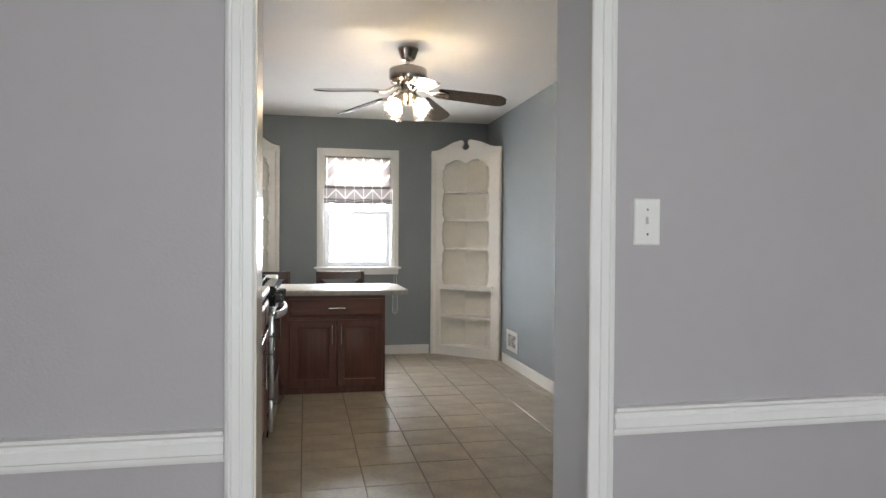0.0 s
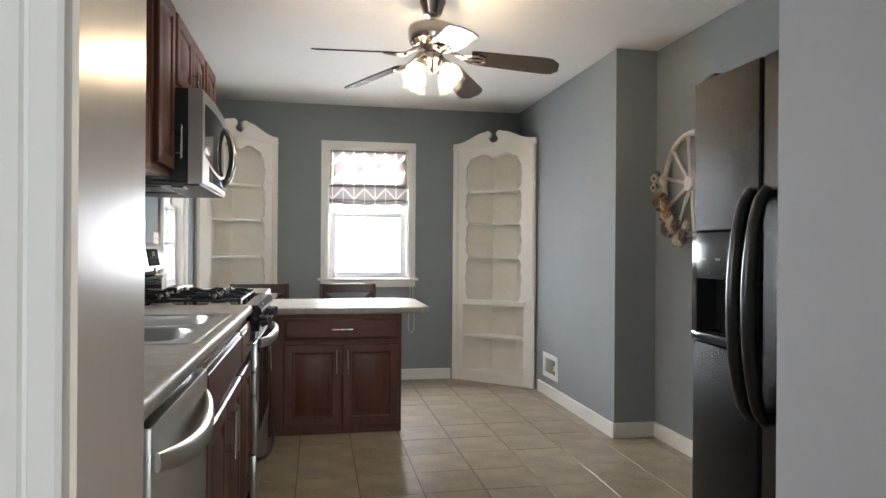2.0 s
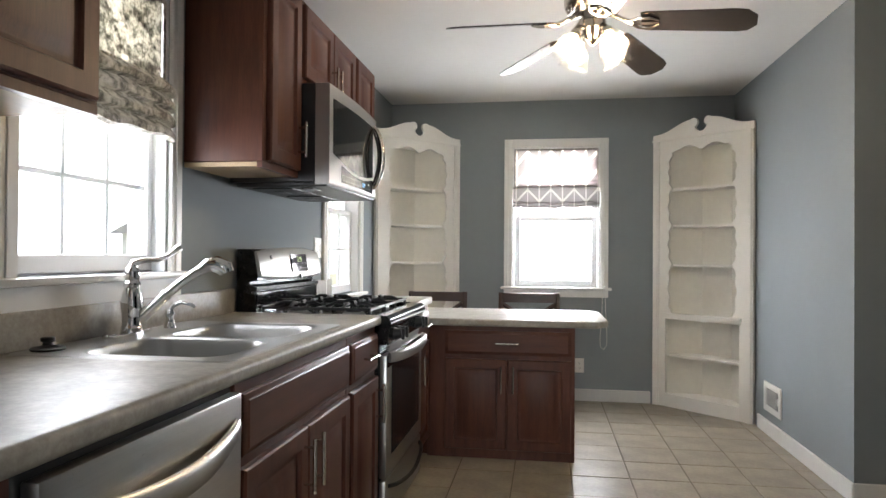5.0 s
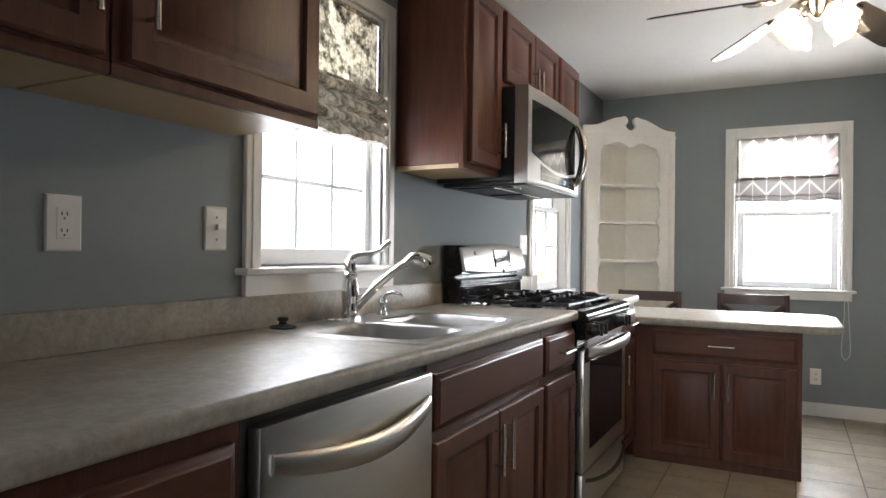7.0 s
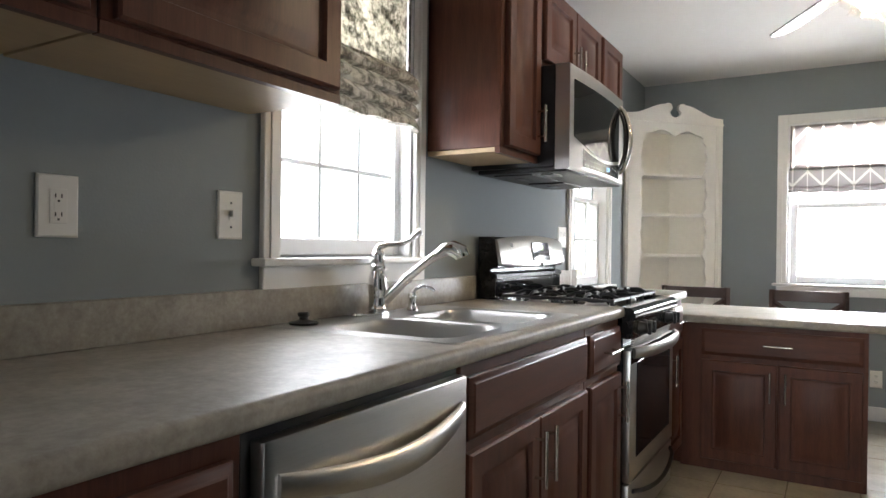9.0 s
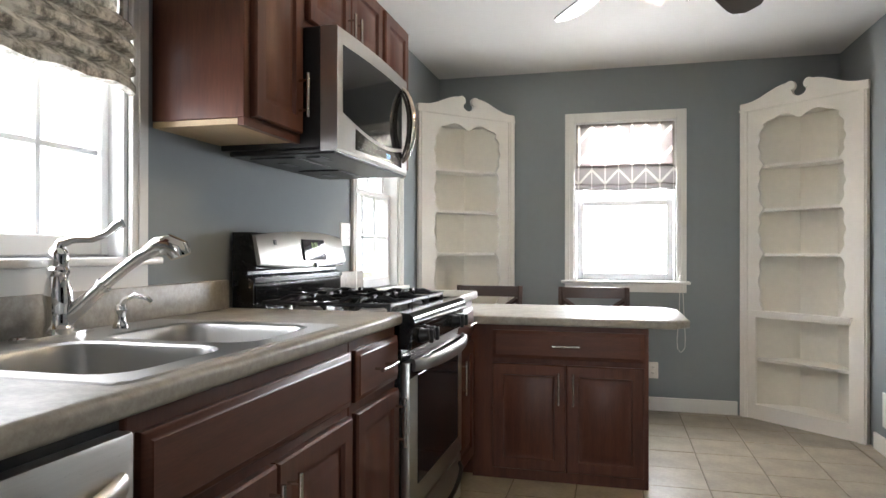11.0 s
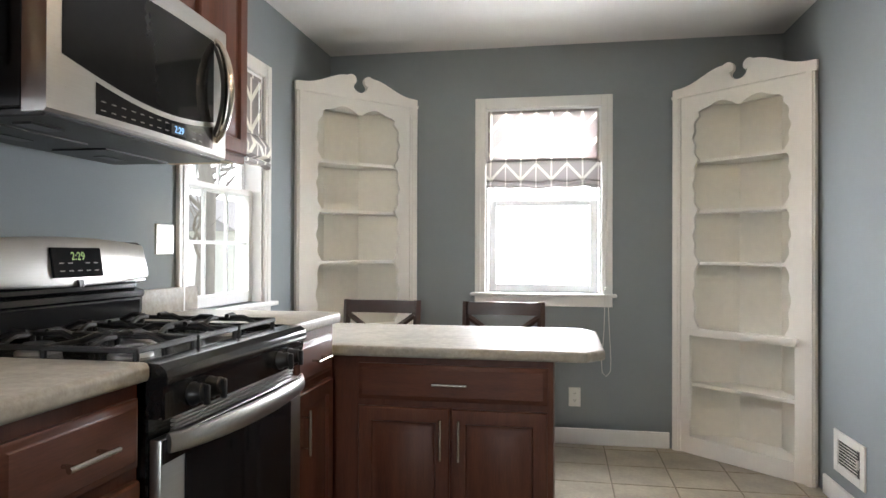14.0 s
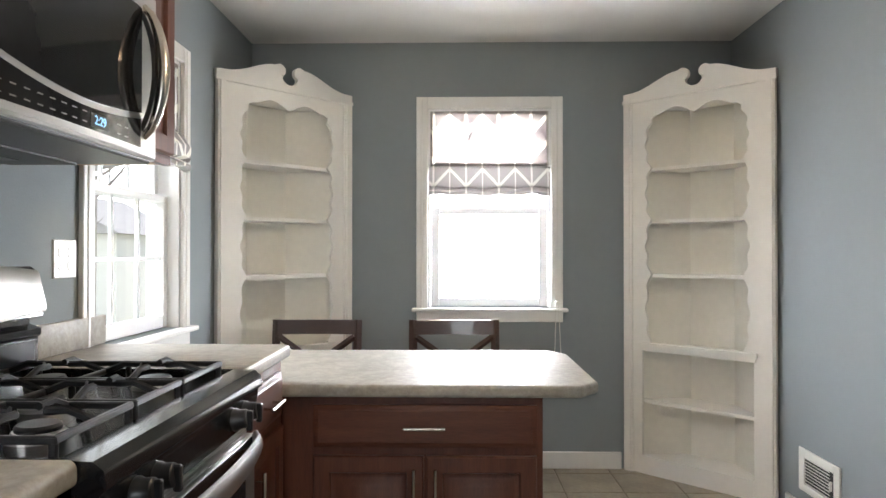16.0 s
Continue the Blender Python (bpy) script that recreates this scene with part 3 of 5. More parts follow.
def roman_shade(a0, a1, ztop, zfold, zbot, place, material, thick, label, folds, lift=0.03, lined=True):
    """A flat cloth with soft stacked folds below, hung inside a window."""
    sh = thing("roman_shade", place @ Vector(((a0 + a1) / 2, 0.02, ztop)), label, "window shade")
    part("headrail", bx(B(), a0, a1, 0.005, 0.03, ztop - 0.02, ztop, 0.003, m=place), LINING, sh)
    prof = [(0.012, ztop - 0.002)]
    prof += [(0.012 - 0.004 * math.sin(i), ztop + (zfold - ztop) * i / 6) for i in range(1, 7)]
    cut = len(prof) - 1
    k = folds
    hs = [(zfold - zbot) / k] * k if k > 2 else [(zfold - zbot) * 0.76, (zfold - zbot) * 0.24]
    for i in range(k):
        zz, dz = zfold - sum(hs[:i]), hs[i]
        prof += [(-0.012 - lift * 0.4, zz - dz * 0.15), (-0.02 - lift, zz - dz * 0.6), (-0.018 - lift, zz - dz * 0.97), (-0.004 - lift * 0.6, zz - dz * 1.05), (0.0 - lift * 0.4, zz - dz * 0.92)]
    bm = B()
    n = 14
    grid = []
    for i in range(n + 1):
        a = a0 + (a1 - a0) * i / n
        e = 1.0 if 0 < i < n else 0.6
        sag = 0.007 * math.sin(i * 1.7) + 0.004 * math.sin(i * 0.6 + 1)
        col = []
        for d, z in prof:
            low = (ztop - z) / (ztop - zbot)
            col.append(bm.verts.new(place @ Vector((a, d * e + sag * 0.4 * low, z + sag * low * 0.8))))
        grid.append(col)
    for p, q in zip(grid, grid[1:]):
        for j in range(cut, len(prof) - 1):
            bm.faces.new((p[j], p[j + 1], q[j + 1], q[j]))
    bmesh.ops.delete(bm, geom=[v for v in bm.verts if not v.link_faces], context="VERTS")
    part("folds", bm, thick, sh)
    part("cloth", bx(B(), a0 + 0.02, a1 - 0.02, 0.011, 0.012, zfold - 0.02, ztop - 0.02, m=place), material, sh)
    for h0, h1, h2, h3 in ((a0, a0 + 0.022, zfold - 0.02, ztop - 0.002), (a1 - 0.022, a1, zfold - 0.02, ztop - 0.002), (a0 + 0.022, a1 - 0.022, ztop - 0.024, ztop - 0.002)):
        part("hem", bx(B(), h0, h1, 0.002, 0.005, h2, h3, m=place), thick, sh)
    part("rod_pocket", bx(B(), a0 + 0.02, a1 - 0.02, 0.004, 0.009, zfold - 0.002, zfold + 0.012, m=place), thick, sh)
    return sh


roman_shade(1.016, 1.702, 2.03, 1.715, 1.545, PFW, CHEVRON, CHEVRON2, "grey and white chevron roman shade, half raised", 2, lift=0.012)
roman_shade(4.815, 5.466, 2.025, 1.74, 1.54, PLW, FLORAL, FLORAL2, "taupe floral roman shade, gathered in folds above the sink", 4, lift=0.03)
roman_shade(7.133, 7.81, 2.015, 1.72, 1.56, PLW, CHEVRON3, CHEVRON3, "grey and white chevron roman shade, gathered low", 2, lift=0.05)

cd = thing("blind_cord", (1.735, YF - 0.03, 0.42), "thin white looped cord hanging from the shade", "cord")
loop = [(1.728, YF - 0.055, 0.93), (1.722, YF - 0.054, 0.7), (1.708, YF - 0.05, 0.5), (1.712, YF - 0.05, 0.44), (1.735, YF - 0.05, 0.418), (1.76, YF - 0.05, 0.45), (1.762, YF - 0.05, 0.52), (1.752, YF - 0.054, 0.7), (1.742, YF - 0.055, 0.93)]
part("cord", tube(B(), loop, 0.0022, 6), CORD, cd)
part("cord_hook", bx(B(), 1.726, 1.746, YF - 0.06, YF - 0.018, 0.925, 0.945, 0.002), PLATE, cd)

# ---- cabinets ----
DOOR = [(0, 0), (0, 0.014), (0.003, 0.018), (0.005, 0.02), (0.052, 0.02), (0.057, 0.009), (0.066, 0.008), (0.071, 0.009), (0.094, 0.0185), (0.099, 0.0205)]
DRAWER = [(0, 0), (0, 0.011), (0.005, 0.014), (0.012, 0.016), (0.017, 0.02)]


def bar_handle(door, u, v, m, length=0.14, upright=True):
    bm = B()
    h = length / 2
    w = 0.03
    if upright:
        tube(bm, [m @ Vector((u, v - h, 0.02 + w)), m @ Vector((u, v + h, 0.02 + w))], 0.0058, 12)
        posts = [(u, v - h * 0.68), (u, v + h * 0.68)]
    else:
        tube(bm, [m @ Vector((u - h, v, 0.02 + w)), m @ Vector((u + h, v, 0.02 + w))], 0.0058, 12)
        posts = [(u - h * 0.68, v), (u + h * 0.68, v)]
    for p in posts:
        tube(bm, [m @ Vector((*p, 0.018)), m @ Vector((*p, 0.02 + w))], 0.0042, 8)
    return part("handle", bm, NICKEL, door, "brushed nickel bar handle")


def cab_door(parent, u0, u1, v0, v1, m, handle=None, length=0.14):
    d = part("door", rects(B(), u0, u1, v0, v1, DOOR, m), WOOD, parent)
    if handle:
        bar_handle(d, handle[0], handle[1], m, length)
    return d


def cab_drawer(parent, u0, u1, v0, v1, m, handle=True, length=0.13):
    d = part("drawer_front", rects(B(), u0, u1, v0, v1, DRAWER, m), WOODH, parent)
    if handle:
        bar_handle(d, (u0 + u1) / 2, (v0 + v1) / 2, m, length, False)
    return d


def base_cabinet(y0, y1, label, top=0.873):
    c = thing("base_cabinet", (0.3, (y0 + y1) / 2, 0), label, "cabinet", "kitchen base cabinets")
    part("body", bx(B(), 0.004, 0.608, y0 + 0.001, y1 - 0.001, 0.1, top, 0.002), WOOD, c)
    part("toe_kick", bx(B(), 0.02, 0.54, y0 + 0.002, y1 - 0.002, 0.0, 0.1), BLACKP, c)
    return c


FX = face_x(0.61)
c = base_cabinet(YP1 + 0.003, 4.13, "cherry wood base cabinet with one drawer and door")
cab_drawer(c, 3.74, 4.105, 0.715, 0.842, FX)
cab_door(c, 3.74, 4.105, 0.12, 0.685, FX, (4.07, 0.6))
c = base_cabinet(4.745, 5.572, "cherry wood sink cabinet with two raised-panel doors", 0.735)
part("face_rail", bx(B(), 0.585, 0.608, 4.746, 5.571, 0.736, 0.873, 0.002), WOOD, c)
cab_drawer(c, 4.762, 5.556, 0.705, 0.845, FX, False)
cab_door(c, 4.762, 5.155, 0.12, 0.677, FX, (5.122, 0.575), 0.15)
cab_door(c, 5.161, 5.556, 0.12, 0.677, FX, (5.196, 0.575), 0.15)
c = base_cabinet(5.574, 5.958, "narrow cherry wood base cabinet with drawer and door")
cab_drawer(c, 5.592, 5.94, 0.705, 0.845, FX)
cab_door(c, 5.592, 5.94, 0.12, 0.677, FX, (5.906, 0.575), 0.15)
c = base_cabinet(6.732, 7.15, "cherry wood corner base cabinet beside the range")
cab_drawer(c, 6.755, 7.10, 0.705, 0.84, FX)
cab_door(c, 6.755, 7.10, 0.12, 0.677, FX, (6.79, 0.55), 0.15)

# peninsula
PY = 7.155
FP = face_my(PY)
c = thing("peninsula_cabinet", (1.02, 7.5, 0), "cherry wood peninsula cabinet with wide drawer and two doors", "cabinet", "kitchen base cabinets")
part("body", bx(B(), 0.612, 1.446, PY, 7.62, 0.0, 0.752, 0.002), WOOD, c)
part("wing", bx(B(), 0.012, 0.611, 7.19, 7.62, 0.0, 0.752, 0.002), WOOD, c)
cab_drawer(c, 0.714, 1.426, 0.592, 0.727, FP)
cab_door(c, 0.714, 1.066, 0.055, 0.566, FP, (1.036, 0.458), 0.15)
cab_door(c, 1.074, 1.426, 0.055, 0.566, FP, (1.104, 0.458), 0.15)


def slab(name, outline, z0, z1, label, group, rnd=0.012, hole=None):
    """A laminate top with a rounded front edge."""
    bm = B()
    k = len(outline)
    cx, cy = sum(p[0] for p in outline) / k, sum(p[1] for p in outline) / k
    ident = Matrix.Identity(4)
    prism(bm, outline, z0, z1, ident)
    es = [e for e in bm.edges if abs(e.verts[0].co.z - e.verts[1].co.z) < 1e-6]
    bmesh.ops.bevel(bm, geom=es, offset=rnd, segments=4, affect="EDGES", profile=0.5)
    t = thing(name, (cx, cy, z0), label, "worktop", group)
    part("top", bm, COUNTER, t)
    return t


def sink_top():
    """The sink worktop: strips round the cut-out for the bowls."""
    z0, z1 = 0.875, 0.915
    x1, y0, y1 = 0.632, YP1 + 0.002, 5.962
    hx0, hx1, hy0, hy1 = 0.07, 0.565, 4.765, 5.54
    bm = B()
    bx(bm, 0.002, hx0, y0, y1, z0, z1)
    bx(bm, hx0, hx1, y0, hy0, z0, z1)
    bx(bm, hx0, hx1, hy1, y1, z0, z1)
    pr = [(hx1, z0), (x1 - 0.012, z0)] + arc(x1 - 0.012, z0 + 0.012, 0.012, -90, 0, 4)[1:] + arc(x1 - 0.014, z1 - 0.014, 0.014, 0, 90, 5) + [(hx1, z1)]
    m = Matrix(((1, 0, 0, 0), (0, 0, 1, 0), (0, 1, 0, 0), (0, 0, 0, 1)))
    prism(bm, pr, y0, y1, m)
    t = thing("worktop", (0.3, 4.9, z0), "beige speckled laminate worktop round the sink", "worktop", "kitchen worktops")
    part("top", bm, COUNTER, t)
    part("backsplash", bx(B(), 0.001, 0.021, y0, 5.94, z1, 1.013, 0.006, 2), COUNTER, t)
    return t


sink_top()
t = thing("worktop", (0.3, 6.95, 0.875), "beige speckled laminate corner worktop beside the range", "worktop", "kitchen worktops")
bm = B()
prism(bm, [(0.002, 6.726), (0.632, 6.726), (0.632, 7.168), (0.602, 7.185), (0.002, 7.185)], 0.875, 0.915, Matrix.Identity(4))
bmesh.ops.bevel(bm, geom=[e for e in bm.edges if abs(e.verts[0].co.z - e.verts[1].co.z) < 1e-6], offset=0.01, segments=3, affect="EDGES", profile=0.5)
part("top", bm, COUNTER, t)
part("backsplash", bx(B(), 0.001, 0.021, 6.732, 7.19, 0.915, 1.01, 0.006, 2), COUNTER, t)
slab("worktop", [(0.012, 7.19), (0.60, 7.19), (0.60, 7.12), (1.565, 7.12), (1.632, 7.20), (1.632, 7.80), (1.57, 7.905), (0.012, 7.905)], 0.754, 0.794, "beige speckled laminate peninsula top with clipped corners", "kitchen worktops")

def upper_cabinet(y0, y1, z0, z1, label, doors, handles, depth=0.30):
    c = thing("wall_cabinet", (0.15, (y0 + y1) / 2, z0), label, "cabinet", "kitchen wall cabinets")
    part("body", bx(B(), 0.003, depth, y0 + 0.001, y1 - 0.001, z0 + 0.022, z1, 0.002), WOOD, c)
    bm = bx(B(), depth - 0.02, depth, y0 + 0.001, y1 - 0.001, z0, z0 + 0.022)
    part("bottom_rail", bm, WOOD, c)
    part("bottom_board", bx(B(), 0.004, depth - 0.021, y0 + 0.003, y1 - 0.003, z0 + 0.004, z0 + 0.021, 0.001), PLY, c, "pale unstained bottom board")
    m = face_x(depth + 0.001)
    for (u0, u1), h in zip(doors, handles):
        cab_door(c, u0, u1, z0 + 0.028, z1 - 0.02, m, h)
    return c


UT = 2.19
upper_cabinet(YP1 + 0.003, 4.11, 1.46, UT, "cherry wood wall cabinet with raised-panel door", [(3.73, 4.089)], [(4.055, 1.62)])
upper_cabinet(4.112, 4.705, 1.46, UT, "cherry wood wall cabinet beside the sink window", [(4.134, 4.684)], [(4.17, 1.62)])
upper_cabinet(5.566, 5.905, 1.46, UT, "tall cherry wood wall cabinet beside the microwave", [(5.598, 5.888)], [(5.856, 1.605)])
upper_cabinet(5.907, 6.66, 1.845, UT, "short cherry wood wall cabinet above the microwave", [(5.935, 6.285), (6.291, 6.64)], [(6.255, 1.93), (6.317, 1.93)])
upper_cabinet(6.664, 7.03, 1.475, UT, "narrow cherry wood wall cabinet at the run's end", [(6.684, 7.012)], [None])

# ---- corner cupboards ----


def corner_cupboard(a, u_dir, W, label):
    """A built-in corner cupboard; a is the foot of its edge, u_dir runs along its face."""
    u = Vector((*u_dir, 0)).normalized()
    w = Vector((u.y, -u.x, 0))
    m = Matrix(((u.x, 0, w.x, a[0]), (u.y, 0, w.y, a[1]), (0, 1, 0, 0), (0, 0, 0, 1)))
    cup = thing("corner_cupboard", m @ Vector((W / 2, 0, 0)), label, "cupboard", "corner cupboards")
    shelves = [1.684, 1.397, 1.10]
    edges = [0.72] + sorted(shelves) + [1.93]

    def inner(z):
        for z0, z1 in zip(edges, edges[1:]):
            if z0 <= z <= z1:
                f = (z - z0) / (z1 - z0)
                return 0.128 + 0.030 * (1 - abs(math.sin(math.pi * f)) ** 0.55) + 0.006 * math.cos(6 * math.pi * f)
        return 0.15

    zs = [0.70 + (1.93 - 0.70) * i / 84 for i in range(85)]
    left = [(0.0, 0.0), (0.105, 0.0), (0.105, 0.70)] + [(inner(z), z) for z in zs] + [(0.16, 1.955), (0.19, 1.972), (0.19, 2.06), (0.0, 2.06)]
    part("stile", prism(B(), left, -0.02, 0.0, m), CREAM, cup)
    part("stile", prism(B(), [(W - p, q) for p, q in left][::-1], -0.02, 0.0, m), CREAM, cup)
    n = 40
    low = []
    for i in range(n + 1):
        f = i / n
        uu = 0.19 + (W - 0.38) * f
        z = 1.985 - 0.014 * math.cos(4 * math.pi * f) - 0.013 * math.exp(-((f - 0.5) / 0.07) ** 2)
        low.append((uu, z))
    part("top_rail", prism(B(), low + [(W - 0.19, 2.06), (0.19, 2.06)], -0.02, 0.0, m), CREAM, cup)
    # swan-neck crown
    c = W / 2
    half = [(-0.004, 2.06), (-0.004, 2.106)]
    for i in range(15):
        f = i / 14
        s = f * f * (3 - 2 * f)
        half.append((0.02 + (c - 0.108) * f, 2.108 + 0.078 * s ** 1.25))
    half += arc(c - 0.060, 2.162, 0.034, 105, -35, 10)
    half += arc(c - 0.044, 2.146, 0.010, -20, -170, 6)
    half += arc(c, 2.143, 0.050, 185, 270, 8)
    mirror = [(2 * c - p, q) for p, q in half][::-1]
    part("crown", prism(B(), half[:-1] + mirror, -0.018, 0.006, m), CREAM, cup)
    part("crown_moulding", prism(B(), [(-0.008, 2.052), (W + 0.008, 2.052), (W + 0.008, 2.068), (-0.008, 2.068)], 0.0, 0.012, m), CREAM, cup)
    for s0 in (0.0, W - 0.052):
        bm = prism(B(), [(s0, 0), (s0 + 0.052, 0), (s0 + 0.052, 2.05), (s0, 2.05)], 0.001, 0.012, m)
        prism(bm, [(s0 + 0.012, 0), (s0 + 0.04, 0), (s0 + 0.04, 2.05), (s0 + 0.012, 2.05)], 0.012, 0.02, m)
        part("post", bm, CREAM, cup)
    part("ledge", prism(B(), [(0.085, 0.698), (W - 0.085, 0.698), (W - 0.085, 0.722), (0.085, 0.722)], -0.02, 0.026, m), CREAM, cup)
    part("ledge_moulding", prism(B(), [(0.095, 0.678), (W - 0.095, 0.678), (W - 0.095, 0.698), (0.095, 0.698)], -0.02, 0.014, m), CREAM, cup)
    part("bottom_rail", prism(B(), [(0.105, 0.0), (W - 0.105, 0.0), (W - 0.105, 0.098), (0.105, 0.098)], -0.02, 0.004, m), CREAM, cup)
    # shelves run back into the corner
    mz = Matrix(((u.x, w.x, 0, a[0]), (u.y, w.y, 0, a[1]), (0, 0, 1, 0), (0, 0, 0, 1)))
    d = W / 2 - 0.075
    tri = [(0.055, -0.021), (W - 0.055, -0.021), (c + 0.13, -d + 0.11), (c - 0.13, -d + 0.11)]
    for z in shelves + [0.70, 0.404, 0.092, 2.03]:
        part("shelf", prism(B(), tri, z - 0.018, z, mz), CREAM, cup)
    for p, q in (((0.04, -0.021), (c - 0.12, -d + 0.1)), ((c - 0.12, -d + 0.1), (c + 0.12, -d + 0.1)), ((c + 0.12, -d + 0.1), (W - 0.04, -0.021))):
        nx, ny = q[1] - p[1], -(q[0] - p[0])
        k = 0.006 / math.hypot(nx, ny)
        bm = prism(B(), [p, q, (q[0] + nx * k, q[1] + ny * k), (p[0] + nx * k, p[1] + ny * k)], 0.05, 2.04, mz)
        part("back_board", bm, CREAM_IN, cup, "cream painted back board")
    return cup


corner_cupboard((2.122, YF - 0.006), (0.586, -0.548), 0.802, "cream painted corner cupboard with scalloped opening and swan-neck crown")
corner_cupboard((0.018, 8.195), (0.557, 0.590), 0.808, "cream painted corner cupboard with scalloped opening and swan-neck crown")

# ---- dishwasher ----
dw = thing("dishwasher", (0.3, 4.44, 0), "stainless steel dishwasher with a bowed handle", "dishwasher")
part("body", bx(B(), 0.01, 0.60, 4.136, 4.742, 0.1, 0.868), BLACKP, dw)
part("toe_kick", bx(B(), 0.05, 0.55, 4.14, 4.738, 0.0, 0.1), BLACKP, dw)
dd = part("door", bx(B(), 0.601, 0.632, 4.15, 4.736, 0.115, 0.856, 0.006, 2), STEEL, dw)
pts = []
for i in range(17):
    f = i / 16
    pts.append((0.634 + 0.036 * math.sin(math.pi * f) ** 0.8, 4.175 + 0.535 * f, 0.782 - 0.014 * math.sin(math.pi * f)))
bm = tube(B(), pts, [0.009 + 0.004 * math.sin(math.pi * i / 16) for i in range(17)], 12)
bmesh.ops.scale(bm, vec=(1, 1, 2.0), space=Matrix.Translation((0, 0, -0.776)), verts=bm.verts)
part("handle", bm, STEEL, dd, "bowed stainless steel handle")
part("vent_grille", bx(B(), 0.60, 0.606, 4.137, 4.149, 0.66, 0.74), BLACKP, dw)

# ---- sink ----
sk = thing("kitchen_sink", (0.31, 5.19, 0.915), "double-bowl stainless steel sink set in the worktop", "sink")


def basin(y0, y1, x0, x1, zr, depth):
    """A rounded bowl with its rim ring."""
    bm = B()
    rings = []
    for ins, z in ((0.0, zr), (0.006, zr - 0.004), (0.012, zr - 0.02), (0.02, zr - depth * 0.7), (0.04, zr - depth * 0.94), (0.075, zr - depth)):
        ring = []
        r = 0.075 - ins * 0.3
        for cx, cy, a in ((x1 - ins - r, y1 - ins - r, 0), (x0 + ins + r, y1 - ins - r, 90), (x0 + ins + r, y0 + ins + r, 180), (x1 - ins - r, y0 + ins + r, 270)):
            for k in range(7):
                t = radians(a + 15 * k)
                ring.append(bm.verts.new((cx + r * math.cos(t), cy + r * math.sin(t), z)))
        rings.append(ring)
    for a, b in zip(rings, rings[1:]):
        for j in range(len(a)):
            bm.faces.new((a[j], a[(j + 1) % len(a)], b[(j + 1) % len(b)], b[j]))
    bm.faces.new(rings[-1])
    return bm, [v.co.copy() for v in rings[0]]


b1, r1 = basin(4.79, 5.12, 0.165, 0.55, 0.9185, 0.17)
b2, r2 = basin(5.165, 5.51, 0.165, 0.55, 0.9185, 0.17)
part("bowl", b1, SINKST, sk)
part("bowl", b2, SINKST, sk)
# rim sheet with two rounded openings
bm = B()
ox0, ox1, oy0, oy1 = 0.035, 0.597, 4.747, 5.557
outer = []
for cx, cy, a in ((ox1 - 0.03, oy1 - 0.03, 0), (ox0 + 0.03, oy1 - 0.03, 90), (ox0 + 0.03, oy0 + 0.03, 180), (ox1 - 0.03, oy0 + 0.03, 270)):
    for k in range(5):
        t = radians(a + 22.5 * k)
        outer.append((cx + 0.03 * math.cos(t), cy + 0.03 * math.sin(t)))
edges = []
for loop_pts in (outer, [(p.x, p.y) for p in r1], [(p.x, p.y) for p in r2]):
    vs = [bm.verts.new((p[0], p[1], 0.9185)) for p in loop_pts]
    edges += [bm.edges.new((vs[i], vs[(i + 1) % len(vs)])) for i in range(len(vs))]
bmesh.ops.triangle_fill(bm, use_beauty=True, use_dissolve=False, edges=edges)
lip = [bm.verts.new((p[0] + (0.004 if p[0] > 0.3 else -0.004), p[1] + (0.004 if p[1] > 5.2 else -0.004), 0.9152)) for p in outer]
bm.verts.ensure_lookup_table()
n = len(outer)
for i in range(n):
    bm.faces.new((bm.verts[i], bm.verts[(i + 1) % n], lip[(i + 1) % n], lip[i]))
part("rim", bm, SINKST, sk)
for yc in (4.955, 5.335):
    part("drain", solid_lathe(B(), [(0.042, 0), (0.04, 0.003), (0.02, 0.001)], Matrix.Translation((0.35, yc, 0.7487)), 20), CHROME, sk)

# faucet
fc = thing("faucet", (0.085, 5.235, 0.9185), "polished chrome faucet with pull-out spout and lever", "faucet")
m = Matrix.Translation((0.085, 5.235, 0.9185))
bm = B()
prism(bm, [(0.024 * math.cos(a) , 0.12 * math.sin(a)) for a in (2 * math.pi * i / 28 for i in range(28))], 0.0, 0.008, m)
part("base_plate", bm, CHROME, fc)
part("body", solid_lathe(B(), [(0.03, 0.008), (0.031, 0.02), (0.026, 0.028), (0.027, 0.06), (0.031, 0.085), (0.027, 0.115), (0.021, 0.135), (0.024, 0.142), (0.024, 0.15), (0.019, 0.157), (0.021, 0.168), (0.022, 0.185), (0.016, 0.197), (0.006, 0.203)], m, 24), CHROME, fc)
sp = part("spout", tube(B(), [(0.095, 5.245, 0.955), (0.125, 5.253, 0.985), (0.17, 5.265, 1.03), (0.215, 5.277, 1.07), (0.25, 5.286, 1.098), (0.275, 5.292, 1.112)], [0.019, 0.018, 0.0145, 0.0135, 0.014, 0.015], 16), CHROME, fc)
part("collar", tube(B(), [(0.168, 5.2645, 1.028), (0.176, 5.2665, 1.0355)], 0.019, 16), CHROME, sp)
part("spray_head", tube(B(), [(0.262, 5.289, 1.105), (0.285, 5.295, 1.122), (0.31, 5.301, 1.125), (0.332, 5.306, 1.113), (0.338, 5.307, 1.098)], [0.015, 0.021, 0.026, 0.028, 0.024], 16), CHROME, sp)
